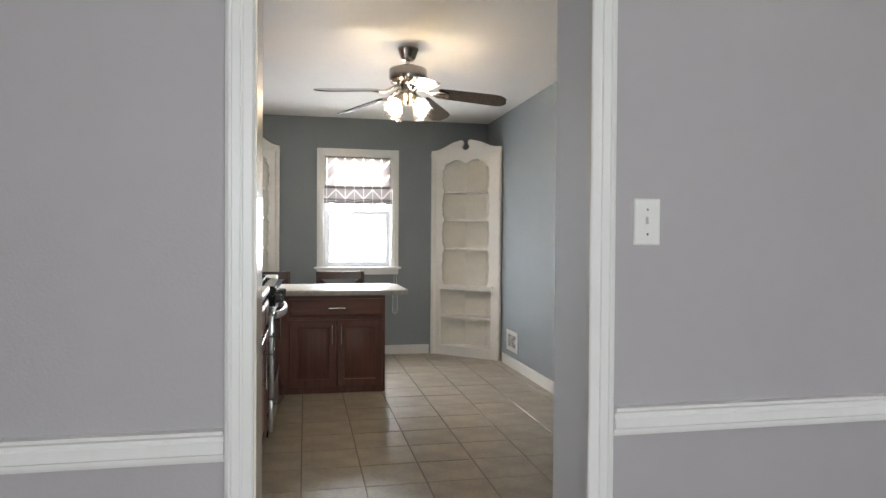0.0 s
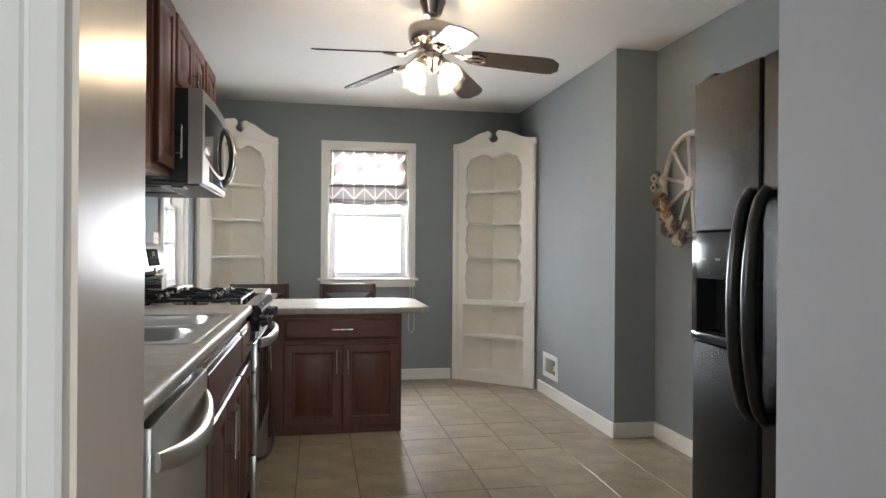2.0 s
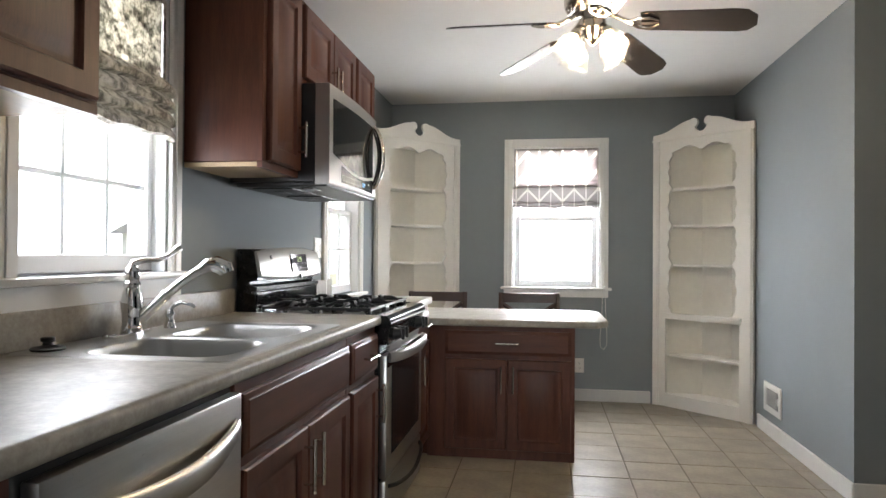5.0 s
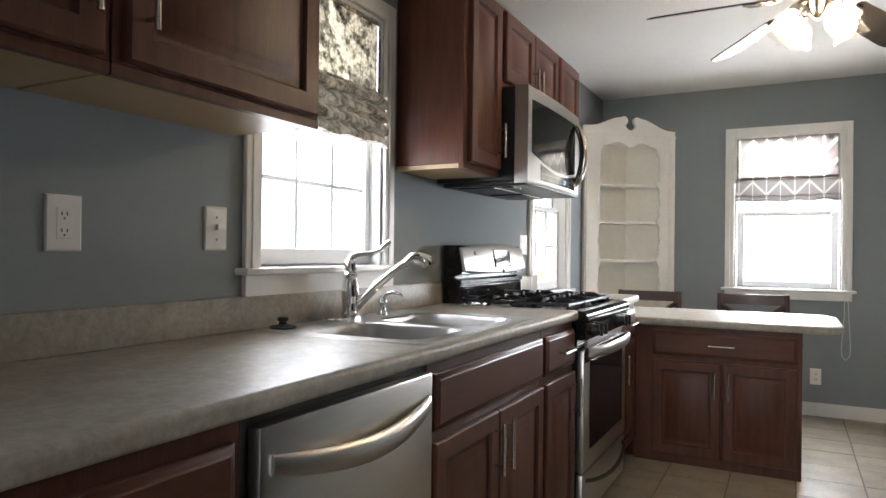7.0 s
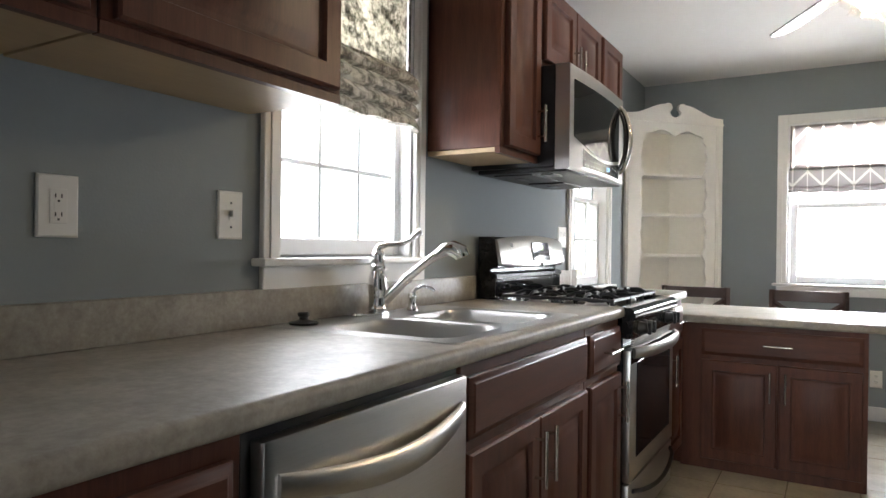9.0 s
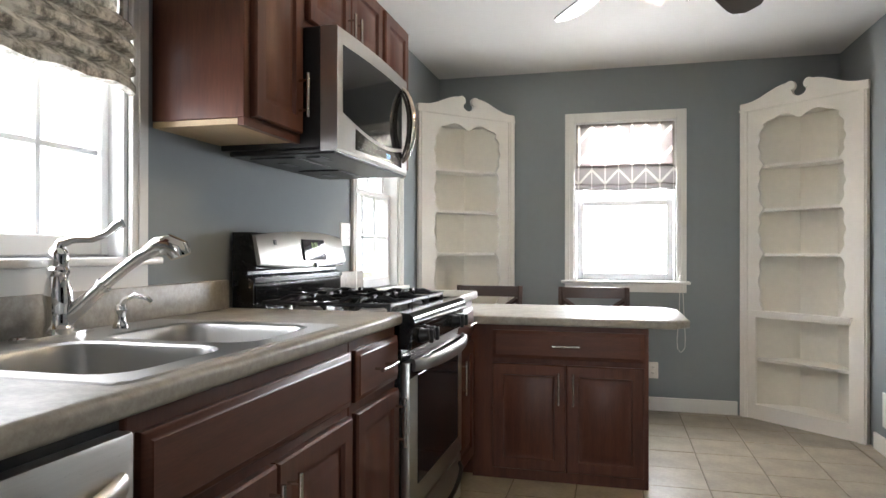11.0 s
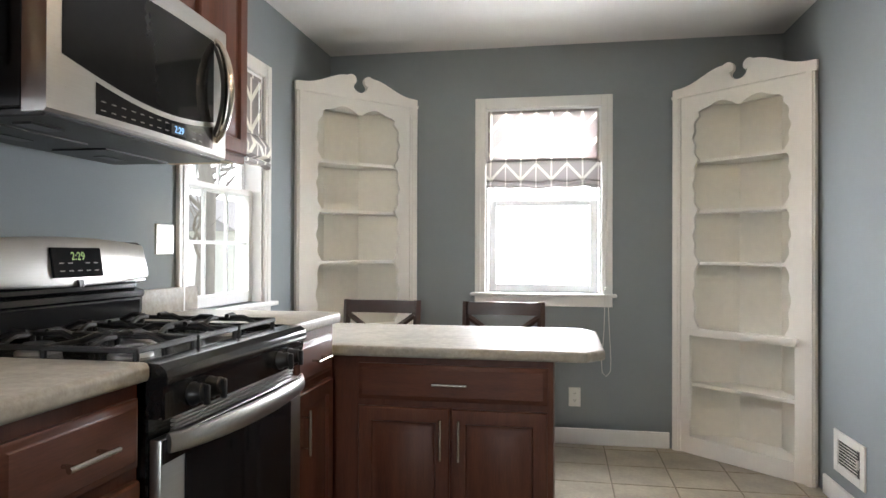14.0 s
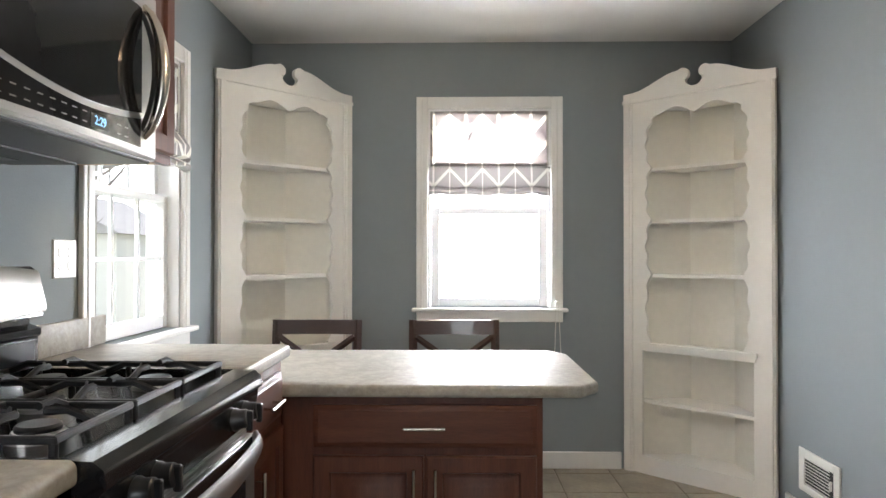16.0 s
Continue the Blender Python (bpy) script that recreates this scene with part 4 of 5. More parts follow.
part("lever", tube(B(), [(0.085, 5.235, 1.112), (0.09, 5.237, 1.128), (0.115, 5.246, 1.136), (0.15, 5.258, 1.137), (0.18, 5.268, 1.15), (0.2, 5.275, 1.17), (0.212, 5.279, 1.176)], [0.015, 0.012, 0.0085, 0.008, 0.0085, 0.011, 0.012], 14), CHROME, fc)
fc.location.y -= 0.08
fc.rotation_euler.z = radians(7)
sd = thing("soap_dispenser", (0.085, 5.40, 0.9185), "small polished chrome soap dispenser beside the faucet", "soap dispenser")
part("base", solid_lathe(B(), [(0.019, 0), (0.018, 0.008), (0.013, 0.016), (0.012, 0.035), (0.016, 0.045), (0.013, 0.056), (0.006, 0.06)], Matrix.Translation((0.085, 5.40, 0.9185)), 20), CHROME, sd)
part("nozzle", tube(B(), [(0.085, 5.40, 0.972), (0.095, 5.403, 0.99), (0.12, 5.41, 1.0), (0.148, 5.418, 0.993), (0.158, 5.421, 0.984)], [0.008, 0.007, 0.0065, 0.006, 0.005], 12), CHROME, sd)
solo("air_gap_cap", solid_lathe(B(), [(0.02, 0), (0.02, 0.006), (0.016, 0.011), (0.004, 0.013)], Matrix.Translation((0.085, 5.055, 0.9185)), 20), CHROME, "low chrome cap on the sink deck", "sink cap")
solo("sink_stopper", solid_lathe(B(), [(0.038, 0), (0.04, 0.004), (0.036, 0.007), (0.02, 0.01), (0.012, 0.013), (0.011, 0.019), (0.016, 0.022), (0.016, 0.03), (0.013, 0.032)], Matrix.Translation((0.085, 4.825, 0.9187)), 28), RUBBER, "black rubber sink stopper lying on the sink deck", "sink stopper")

sd.location += Vector((0.012, -0.065, 0))

# ---- range ----
SY0, SY1 = 5.966, 6.724
st = thing("gas_range", (0.33, 6.345, 0), "black and stainless steel gas range with five grates", "range")
part("body", bx(B(), 0.015, 0.625, SY0, SY1, 0.03, 0.885, 0.004), ENAMEL, st)
for fx, fy in ((0.06, SY0 + 0.05), (0.06, SY1 - 0.05), (0.56, SY0 + 0.05), (0.56, SY1 - 0.05)):
    part("foot", bx(B(), fx, fx + 0.04, fy - 0.02, fy + 0.02, 0.0, 0.03), BLACKP, st)
# cooktop: raised rim round a recessed pan
bm = B()
prism(bm, [(0.03, 0.886), (0.60, 0.886), (0.60, 0.906), (0.59, 0.908), (0.57, 0.898), (0.10, 0.898), (0.09, 0.908), (0.03, 0.908)], SY0 + 0.012, SY1 - 0.012, Matrix(((1, 0, 0, 0), (0, 0, 1, 0), (0, 1, 0, 0), (0, 0, 0, 1))))
bx(bm, 0.03, 0.60, SY0, SY0 + 0.012, 0.886, 0.914, 0.003)
bx(bm, 0.03, 0.60, SY1 - 0.012, SY1, 0.886, 0.914, 0.003)
part("cooktop", bm, ENAMEL, st)
# rolled front edge and control panel
pr = [(0.60, 0.795), (0.65, 0.795), (0.654, 0.80), (0.662, 0.862), (0.666, 0.866), (0.671, 0.87), (0.672, 0.882), (0.668, 0.898), (0.652, 0.911), (0.60, 0.913)]
part("front_edge", prism(B(), pr, SY0, SY1, Matrix(((1, 0, 0, 0), (0, 0, 1, 0), (0, 1, 0, 0), (0, 0, 0, 1)))), ENAMEL, st)
cp = part("control_panel", bx(B(), 0.646, 0.653, SY0 + 0.006, SY1 - 0.006, 0.792, 0.856, 0.002, m=Matrix.Translation((0.0075, 0, 0))), ENAMEL, st)
for yk in (6.075, 6.15, 6.54, 6.615):
    k = part("knob", solid_lathe(B(), [(0.026, 0), (0.026, 0.008), (0.022, 0.014), (0.021, 0.03), (0.018, 0.033)], Matrix.Translation((0.661, yk, 0.828)) @ pose(0, 0, 0, 0, 82, 0), 24), BLACKP, st)
    part("grip", bx(B(), 0.69, 0.705, yk - 0.006, yk + 0.006, 0.804, 0.85, 0.003), BLACKP, k)
for i in range(4):
    part("vent_slot", bx(B(), 0.640, 0.649 + 0.002 * i, SY0 + 0.06, SY1 - 0.06, 0.757 + 0.0095 * i, 0.7625 + 0.0095 * i), STEEL, st)
od = part("oven_door", bx(B(), 0.626, 0.655, SY0 + 0.004, SY1 - 0.004, 0.255, 0.752, 0.005, 2), STEEL, st, "stainless steel oven door")
part("top_band", bx(B(), 0.6555, 0.6575, SY0 + 0.006, SY1 - 0.006, 0.70, 0.75, 0.0008), ENAMEL, od)
part("window_glass", bx(B(), 0.6555, 0.659, SY0 + 0.09, SY1 - 0.09, 0.335, 0.70, 0.001), GLASSB, od, "black oven window glass")
pts = [(0.662 + 0.048 * math.sin(math.pi * i / 14) ** 0.5, SY0 + 0.02 + (SY1 - SY0 - 0.04) * i / 14, 0.742) for i in range(15)]
bm = tube(B(), pts, [0.010 + 0.003 * math.sin(math.pi * i / 14) for i in range(15)], 12)
bmesh.ops.scale(bm, vec=(1, 1, 2.1), space=Matrix.Translation((0, 0, -0.742)), verts=bm.verts)
part("handle", bm, STEEL, od, "bowed stainless steel handle")
dwr = part("storage_drawer", bx(B(), 0.626, 0.652, SY0 + 0.004, SY1 - 0.004, 0.06, 0.245, 0.005, 2), STEEL, st)
pts = [(0.656 + 0.04 * math.sin(math.pi * i / 14) ** 0.5, SY0 + 0.05 + (SY1 - SY0 - 0.1) * i / 14, 0.215 - 0.03 * math.sin(math.pi * i / 14)) for i in range(15)]
part("drawer_handle", tube(B(), pts, 0.009, 10), BLACKP, dwr)
# burners and grates
for i, (bxp, byp) in enumerate(((0.22, 6.13), (0.47, 6.13), (0.22, 6.56), (0.47, 6.56), (0.345, 6.345))):
    m = Matrix.Translation((bxp, byp, 0.897))
    bu = part("burner", solid_lathe(B(), [(0.052, 0), (0.05, 0.007), (0.042, 0.011), (0.04, 0.016)], m, 24), SINKST, st, "round metal burner base")
    part("burner_cap", solid_lathe(B(), [(0.036, 0.016), (0.037, 0.022), (0.033, 0.027), (0.006, 0.028)], m, 24), BLACKM, bu)


def grate(y0, y1):
    bm = B()
    zt = 0.938
    for x in (0.115, 0.345, 0.575):
        bx(bm, x - 0.006, x + 0.006, y0, y1, zt - 0.013, zt, 0.003)
    for y in (y0 + 0.006, y1 - 0.006):
        bx(bm, 0.115, 0.575, y - 0.006, y + 0.006, zt - 0.013, zt, 0.003)
    for x in (0.117, 0.345, 0.573):
        for y in (y0 + 0.007, y1 - 0.007):
            tube(bm, [(x, y, 0.8985), (x, y, zt - 0.004)], 0.007, 8)
    yc = (y0 + y1) / 2
    for xc in (0.23, 0.46):
        for a in range(4):
            t = math.pi / 2 * a + (0 if y1 - y0 > 0.2 else 0)
            dx, dy = math.cos(t), math.sin(t)
            far = 0.113 if abs(dx) > 0.5 else (y1 - y0) / 2 - 0.008
            p = [(xc + dx * far, yc + dy * far, zt - 0.006), (xc + dx * (far * 0.6), yc + dy * far * 0.6, zt + 0.012), (xc + dx * 0.03, yc + dy * 0.03, zt + 0.010)]
            tube(bm, p, 0.0075, 6)
    return part("grate", bm, BLACKM, st, "black cast-iron grate")


grate(SY0 + 0.03, 6.235)
grate(6.243, 6.447)
grate(6.455, SY1 - 0.03)
# backguard
mb = Matrix(((1, 0, 0, 0), (0, 0, 1, 0), (0, 1, 0, 0), (0, 0, 0, 1)))
bg = part("backguard", prism(B(), [(0.012, 0.886), (0.098, 0.886), (0.098, 0.92), (0.092, 0.925), (0.092, 0.995), (0.10, 1.002), (0.10, 1.018), (0.07, 1.028), (0.07, 1.04), (0.105, 1.05), (0.085, 1.165), (0.072, 1.176), (0.012, 1.176)], SY0 + 0.004, SY1 - 0.004, mb), ENAMEL, st)
part("lower_band", bx(B(), 0.0925, 0.0965, SY0 + 0.02, SY1 - 0.02, 0.928, 0.99, 0.0015), GLASSB, bg)
ym = (SY0 + SY1) / 2


def guard_face():
    """The slanted stainless face, arched along its top and bottom."""
    bm = B()
    n = 20
    rows = []
    for i in range(n + 1):
        f = i / n * 2 - 1
        y = ym + f * (SY1 - SY0 - 0.02) / 2
        zt = 1.186 - 0.02 * f * f
        zb = 1.046 + 0.014 * f * f
        bow = 0.016 * (1 - f * f)
        rows.append([bm.verts.new(p) for p in ((0.09, y, zb), (0.116 + bow, y, zb + 0.002), (0.118 + bow, y, zb + 0.01), (0.099 + bow, y, zt - 0.008), (0.092 + bow, y, zt), (0.06, y, zt - 0.004))])
    for a, b in zip(rows, rows[1:]):
        for j in range(5):
            bm.faces.new((a[j], b[j], b[j + 1], a[j + 1]))
        bm.faces.new((a[5], b[5], b[0], a[0]))
    bm.faces.new(rows[0])
    bm.faces.new(rows[-1][::-1])
    return bm


part("guard_face", guard_face(), STEEL, bg, "arched stainless steel control face")
tilt = pose(0.1275, ym + 0.03, 1.115, 0, -10.5, 0) @ face_x(0.0)
dp = part("clock_display", bx(B(), -0.098, 0.098, -0.042, 0.042, -0.006, 0.0035, 0.002, m=tilt), GLASSB, bg, "black clock display")
words("clock_digits", "2:29", 0.032, tilt @ Matrix.Translation((0.0, 0.016, 0.0042)), LCDG, dp)
for i in range(5):
    for j in range(2):
        if i == 2 and j == 0:
            continue
        part("print_mark", bx(B(), -0.075 + 0.034 * i, -0.058 + 0.034 * i, -0.004 - 0.022 * j, -0.001 - 0.022 * j, 0.0036, 0.0041, m=tilt), SILVERP, dp)
part("badge", bx(B(), -0.01, 0.01, -0.072, -0.05, -0.004, 0.004, 0.001, m=tilt), BLACKP, bg)
part("badge", bx(B(), -0.30, -0.285, 0.02, 0.038, -0.02, -0.006, 0.001, m=tilt), BLACKP, bg)

# ---- microwave ----
MY0, MY1, MZ0, MZ1 = 5.91, 6.66, 1.435, 1.842
mw = thing("microwave", (0.2, (MY0 + MY1) / 2, MZ0), "stainless steel microwave hung above the range", "microwave")
part("body", bx(B(), 0.004, 0.368, MY0, MY1 - 0.002, MZ0 + 0.012, MZ1, 0.003), BLACKP, mw)
part("underside", bx(B(), 0.03, 0.415, MY0 + 0.01, MY1 - 0.01, MZ0 - 0.006, MZ0 + 0.012, 0.004), BLACKM, mw, "dark metal underside with vents")
for k in range(2):
    y = MY0 + 0.06 + 0.36 * k
    part("grease_filter", bx(B(), 0.08, 0.25, y, y + 0.29, MZ0 - 0.011, MZ0 - 0.006, 0.001), BLACKM, mw)
    part("filter_slot", bx(B(), 0.13, 0.17, y + 0.1, y + 0.2, MZ0 - 0.0135, MZ0 - 0.0112, 0.001), BLACKP, mw)
part("lamp_cover", bx(B(), 0.29, 0.34, MY0 + 0.06, MY0 + 0.16, MZ0 - 0.012, MZ0 - 0.006, 0.001), BLACKP, mw)


def mw_door():
    """The bowed stainless front of the microwave."""
    bm = B()
    n = 24
    rows = []
    for i in range(n + 1):
        f = i / n
        y = MY0 + (MY1 - MY0) * f
        bow = 0.018 * math.sin(math.pi * min(1, 0.15 + f * 0.8))
        rows.append([bm.verts.new(p) for p in ((0.369, y, MZ0 + 0.002), (0.415 + bow, y, MZ0 + 0.002), (0.42 + bow, y, MZ0 + 0.008), (0.42 + bow, y, MZ1 - 0.006), (0.415 + bow, y, MZ1), (0.369, y, MZ1))])
    for a, b in zip(rows, rows[1:]):
        for j in range(6):
            bm.faces.new((a[j], b[j], b[(j + 1) % 6], a[(j + 1) % 6]))
    bm.faces.new(rows[0])
    bm.faces.new(rows[-1][::-1])
    return bm


def bow_at(y):
    f = (y - MY0) / (MY1 - MY0)
    return 0.42 + 0.018 * math.sin(math.pi * min(1, 0.15 + f * 0.8))


def front_plate(y0, y1, low, high, w, mat_, parent, name, label="", n=16):
    """A thin plate that follows the bowed front between two edge curves."""
    bm = B()
    rows = []
    for i in range(n + 1):
        y = y0 + (y1 - y0) * i / n
        rows.append([bm.verts.new(p) for p in ((bow_at(y) - 0.002, y, low(y)), (bow_at(y) + w, y, low(y)), (bow_at(y) + w, y, high(y)), (bow_at(y) - 0.002, y, high(y)))])
    for a, b in zip(rows, rows[1:]):
        for j in range(4):
            bm.faces.new((a[j], b[j], b[(j + 1) % 4], a[(j + 1) % 4]))
    bm.faces.new(rows[0])
    bm.faces.new(rows[-1][::-1])
    return part(name, bm, mat_, parent, label)


md = part("door", mw_door(), STEEL, mw)


def curve_low(y):
    f = (y - MY0) / (MY1 - MY0)
    return 1.575 - 0.05 * math.sin(math.pi * f) - 0.02 * f


front_plate(MY0 + 0.04, MY1 - 0.085, curve_low, lambda y: MZ1 - 0.055, 0.0015, GLASSB, md, "window_glass", "black door window")
pn = front_plate(MY0 + 0.14, MY1 - 0.09, lambda y: MZ0 + 0.022, lambda y: curve_low(y) - 0.014, 0.0015, GLASSB, md, "control_strip", "black touch control strip")
dsp = Matrix.Translation((bow_at(6.375) + 0.003, 6.375, 1.478)) @ face_x(0.0)
part("lit_panel", bx(B(), -0.035, 0.035, -0.014, 0.014, -0.003, 0.0, m=dsp), DISP, pn)
words("clock_digits", "2:29", 0.026, dsp @ Matrix.Translation((0, 0, 0.0008)), LCD, pn)
for i in range(13):
    for j in range(2):
        y = 6.065 + 0.035 * i
        if 6.325 < y < 6.425 or y > 6.565:
            continue
        part("print_mark", bx(B(), bow_at(y) + 0.0012, bow_at(y) + 0.002, y, y + 0.016, 1.468 + 0.02 * j, 1.4705 + 0.02 * j), SILVERP, pn)
pts = [(bow_at(6.575) - 0.002 + 0.05 * math.sin(math.pi * i / 16) ** 0.6, 6.59 - 0.004 * math.sin(math.pi * i / 16), 1.485 + 0.31 * i / 16) for i in range(17)]
part("handle", tube(B(), pts, [0.009 + 0.006 * math.sin(math.pi * i / 16) for i in range(17)], 14), NICKEL, md, "bowed brushed metal handle")
part("handle_back", tube(B(), [(p[0] - 0.018, p[1] - 0.008, p[2]) for p in pts], 0.006, 10), BLACKP, md)

# ---- refrigerator ----
FRX = 2.15
fr = thing("refrigerator", (2.55, 4.56, 0), "black side-by-side refrigerator with ice dispenser", "refrigerator")
part("body", bx(B(), FRX + 0.075, 2.95, 4.105, 5.015, 0.02, 1.715, 0.006), BLACKP, fr)
part("foot_grille", bx(B(), FRX + 0.06, FRX + 0.075, 4.11, 5.01, 0.0, 0.075), BLACKP, fr)
part("rear_foot", bx(B(), 2.85, 2.93, 4.2, 4.9, 0.0, 0.02), BLACKP, fr)
fd = part("freezer_door", bx(B(), FRX, FRX + 0.07, 4.672, 5.015, 1.227, 1.725, 0.01, 3), FRIDGE, fr, "textured black freezer door")
part("lower_panel", bx(B(), FRX, FRX + 0.07, 4.672, 5.015, 0.08, 0.868, 0.01, 3), FRIDGE, fd)
part("fridge_door", bx(B(), FRX, FRX + 0.07, 4.107, 4.664, 0.08, 1.725, 0.01, 3), FRIDGE, fr, "textured black fridge door")
part("hinge_cover", bx(B(), FRX + 0.02, FRX + 0.14, 4.93, 5.0, 1.726, 1.745, 0.006, 2), BLACKP, fr)
ds = part("dispenser", bx(B(), FRX - 0.004, FRX + 0.07, 4.672, 5.015, 1.075, 1.226, 0.006, 2), DISP, fr, "glossy dark grey dispenser fascia")
bm = bx(B(), FRX - 0.004, FRX + 0.07, 4.672, 4.71, 0.9, 1.074, 0.003)
bx(bm, FRX - 0.004, FRX + 0.07, 4.985, 5.015, 0.9, 1.074, 0.003)
bx(bm, FRX - 0.006, FRX + 0.07, 4.672, 5.015, 0.869, 0.899, 0.005, 2)
part("dispenser_frame", bm, DISP, ds)
part("recess", bx(B(), FRX + 0.068, FRX + 0.074, 4.70, 4.99, 0.88, 1.08), BLACKP, ds)
part("paddle", bx(B(), -0.028, 0.028, -0.05, 0.05, -0.004, 0.004, 0.003, m=Matrix.Translation((FRX + 0.045, 4.83, 1.0)) @ pose(0, 0, 0, 0, 0, 0) @ face_mx(0.0)), ENAMEL, ds)
part("spout", tube(B(), [(FRX + 0.03, 4.83, 1.075), (FRX + 0.035, 4.83, 1.05)], [0.03, 0.014], 14), BLACKP, ds)
part("drip_tray", bx(B(), FRX + 0.002, FRX + 0.066, 4.712, 4.983, 0.9, 0.906, 0.001), ENAMEL, ds)
for i in range(2):
    part("print_mark", bx(B(), FRX - 0.0048, FRX - 0.0042, 4.93 - 0.075 * i, 4.955 - 0.075 * i, 1.135, 1.143), SILVERP, ds)
    part("button_dot", bx(B(), FRX - 0.0048, FRX - 0.0042, 4.912 - 0.08 * i, 4.918 - 0.08 * i, 1.092, 1.096), SILVERP, ds)
for yh in (4.70, 4.632):
    pts = [(FRX - 0.004 - 0.058 * math.sin(math.pi * i / 20) ** 0.45, yh, 0.685 + 0.655 * i / 20) for i in range(21)]
    bm = tube(B(), pts, [0.017 + 0.005 * math.sin(math.pi * i / 20) for i in range(21)], 14)
    bmesh.ops.scale(bm, vec=(1, 1.15, 1), space=Matrix.Translation((0, -yh, 0)), verts=bm.verts)
    part("handle", bm, BLACKP, fr, "bowed satin black handle")

fr.location.y -= 0.042

# ---- ceiling fan ----
FA = Vector((1.475, 6.235, 0))
fan = thing("ceiling_fan", (FA.x, FA.y, H), "brushed nickel ceiling fan with dark blades and lit glass shades", "ceiling fan")
mf = Matrix.Translation(FA)
part("canopy", solid_lathe(B(), [(0.066, 2.4145), (0.068, 2.405), (0.062, 2.395), (0.048, 2.352), (0.04, 2.34), (0.02, 2.334)], mf, 28), NICKEL, fan)
part("downrod", solid_lathe(B(), [(0.013, 2.336), (0.013, 2.285)], mf, 14), NICKEL, fan)
part("motor", solid_lathe(B(), [(0.02, 2.30), (0.09, 2.292), (0.118, 2.28), (0.122, 2.27), (0.122, 2.225), (0.116, 2.205), (0.09, 2.196), (0.055, 2.185), (0.05, 2.15)], mf, 40), NICKEL, fan)
for i in range(22):
    t = 2 * math.pi * i / 22
    part("motor_rib", bx(B(), 0.078, 0.112, -0.003, 0.003, 2.192, 2.2, m=mf @ Matrix.Rotation(t, 4, "Z")), NICKEL, fan)
part("light_hub", solid_lathe(B(), [(0.05, 2.152), (0.055, 2.145), (0.055, 2.115), (0.042, 2.10), (0.03, 2.075), (0.018, 2.06), (0.008, 2.05)], mf, 28), NICKEL, fan)
for i in range(5):
    a = radians(-15 + 72 * i)
    rot = mf @ Matrix.Rotation(a, 4, "Z")
    tl = rot @ Matrix.Translation((0, 0, 2.15)) @ Matrix.Rotation(radians(7.2), 4, "Y") @ Matrix.Rotation(radians(-16), 4, "X")
    out = [(0.20, -0.055), (0.22, -0.062), (0.56, -0.072), (0.60, -0.066), (0.635, -0.03), (0.635, 0.03), (0.60, 0.066), (0.56, 0.072), (0.22, 0.062), (0.20, 0.055)]
    bl = part("blade", prism(B(), out, -0.003, 0.003, tl), BLADE, fan, "dark walnut fan blade")
    bm = tube(B(), [rot @ Vector(p) for p in ((0.06, 0, 2.18), (0.11, 0, 2.15), (0.16, 0, 2.124), (0.2, 0, 2.118))], [0.011, 0.01, 0.009, 0.008], 10)
    for sg in (-1, 0, 1):
        tube(bm, [tl @ Vector(p) for p in ((0.15, 0, -0.007), (0.19, 0.03 * sg, -0.009), (0.235, 0.036 * sg, -0.008), (0.27, 0.012 * sg, -0.006))], [0.007, 0.009, 0.008, 0.004], 8)
    part("blade_iron", bm, NICKEL, bl, "cast nickel blade bracket")
for i in range(4):
    a = radians(35 + 90 * i)
    rot = mf @ Matrix.Rotation(a, 4, "Z")
    am = part("lamp_arm", tube(B(), [rot @ Vector(p) for p in ((0.035, 0, 2.115), (0.06, 0, 2.118), (0.08, 0, 2.105), (0.088, 0, 2.09))], 0.009, 10), NICKEL, fan)
    ml = rot @ Matrix.Translation((0.088, 0, 2.092)) @ Matrix.Rotation(radians(-26), 4, "Y")
    part("socket", solid_lathe(B(), [(0.012, 0.005), (0.022, -0.002), (0.024, -0.022), (0.02, -0.026)], ml, 20), NICKEL, am)
    bm = B()
    lathe(bm, [(0.024, -0.016), (0.04, -0.034), (0.051, -0.06), (0.054, -0.088), (0.06, -0.112), (0.067, -0.12)], ml, 40, 0.03, 20)
    gl = part("glass_shade", bm, SHADEG, am, "clear ribbed bell glass shade")
    gl.visible_shadow = False
    part("bulb", solid_lathe(B(), [(0.012, -0.024), (0.016, -0.034), (0.03, -0.056), (0.034, -0.074), (0.028, -0.094), (0.008, -0.104)], ml, 18), BULB, am, "glowing warm bulb")

# ---- chairs ----
ch = thing("dining_chair", (0.42, 8.17, 0), "dark walnut chair with a cross back, tucked at the peninsula", "chair", "chairs at the peninsula")
cx, cyb = 0.42, 8.345
for sx in (-1, 1):
    x = cx + sx * 0.205
    bm = tube(B(), [(x, cyb - 0.01, 0.0), (x, cyb - 0.03, 0.42), (x, cyb - 0.01, 0.62), (x, cyb + 0.02, 0.878)], 0.021, 4)
    part("back_leg", bm, CHAIRW, ch)
    part("front_leg", bx(B(), x - 0.02, x + 0.02, 7.95, 7.99, 0.0, 0.43, 0.003), CHAIRW, ch)
part("seat", bx(B(), cx - 0.22, cx + 0.22, 7.93, 8.35, 0.43, 0.462, 0.012, 3), CHAIRW, ch)
bm = B()
n = 12
tr = []
for i in range(n + 1):
    f = i / n
    x = cx - 0.2 + 0.4 * f
    y = cyb + 0.012 + 0.018 * math.sin(math.pi * f)
    tr.append([bm.verts.new(p) for p in ((x, y - 0.012, 0.806), (x, y + 0.012, 0.806), (x, y + 0.018, 0.876), (x, y - 0.004, 0.876))])
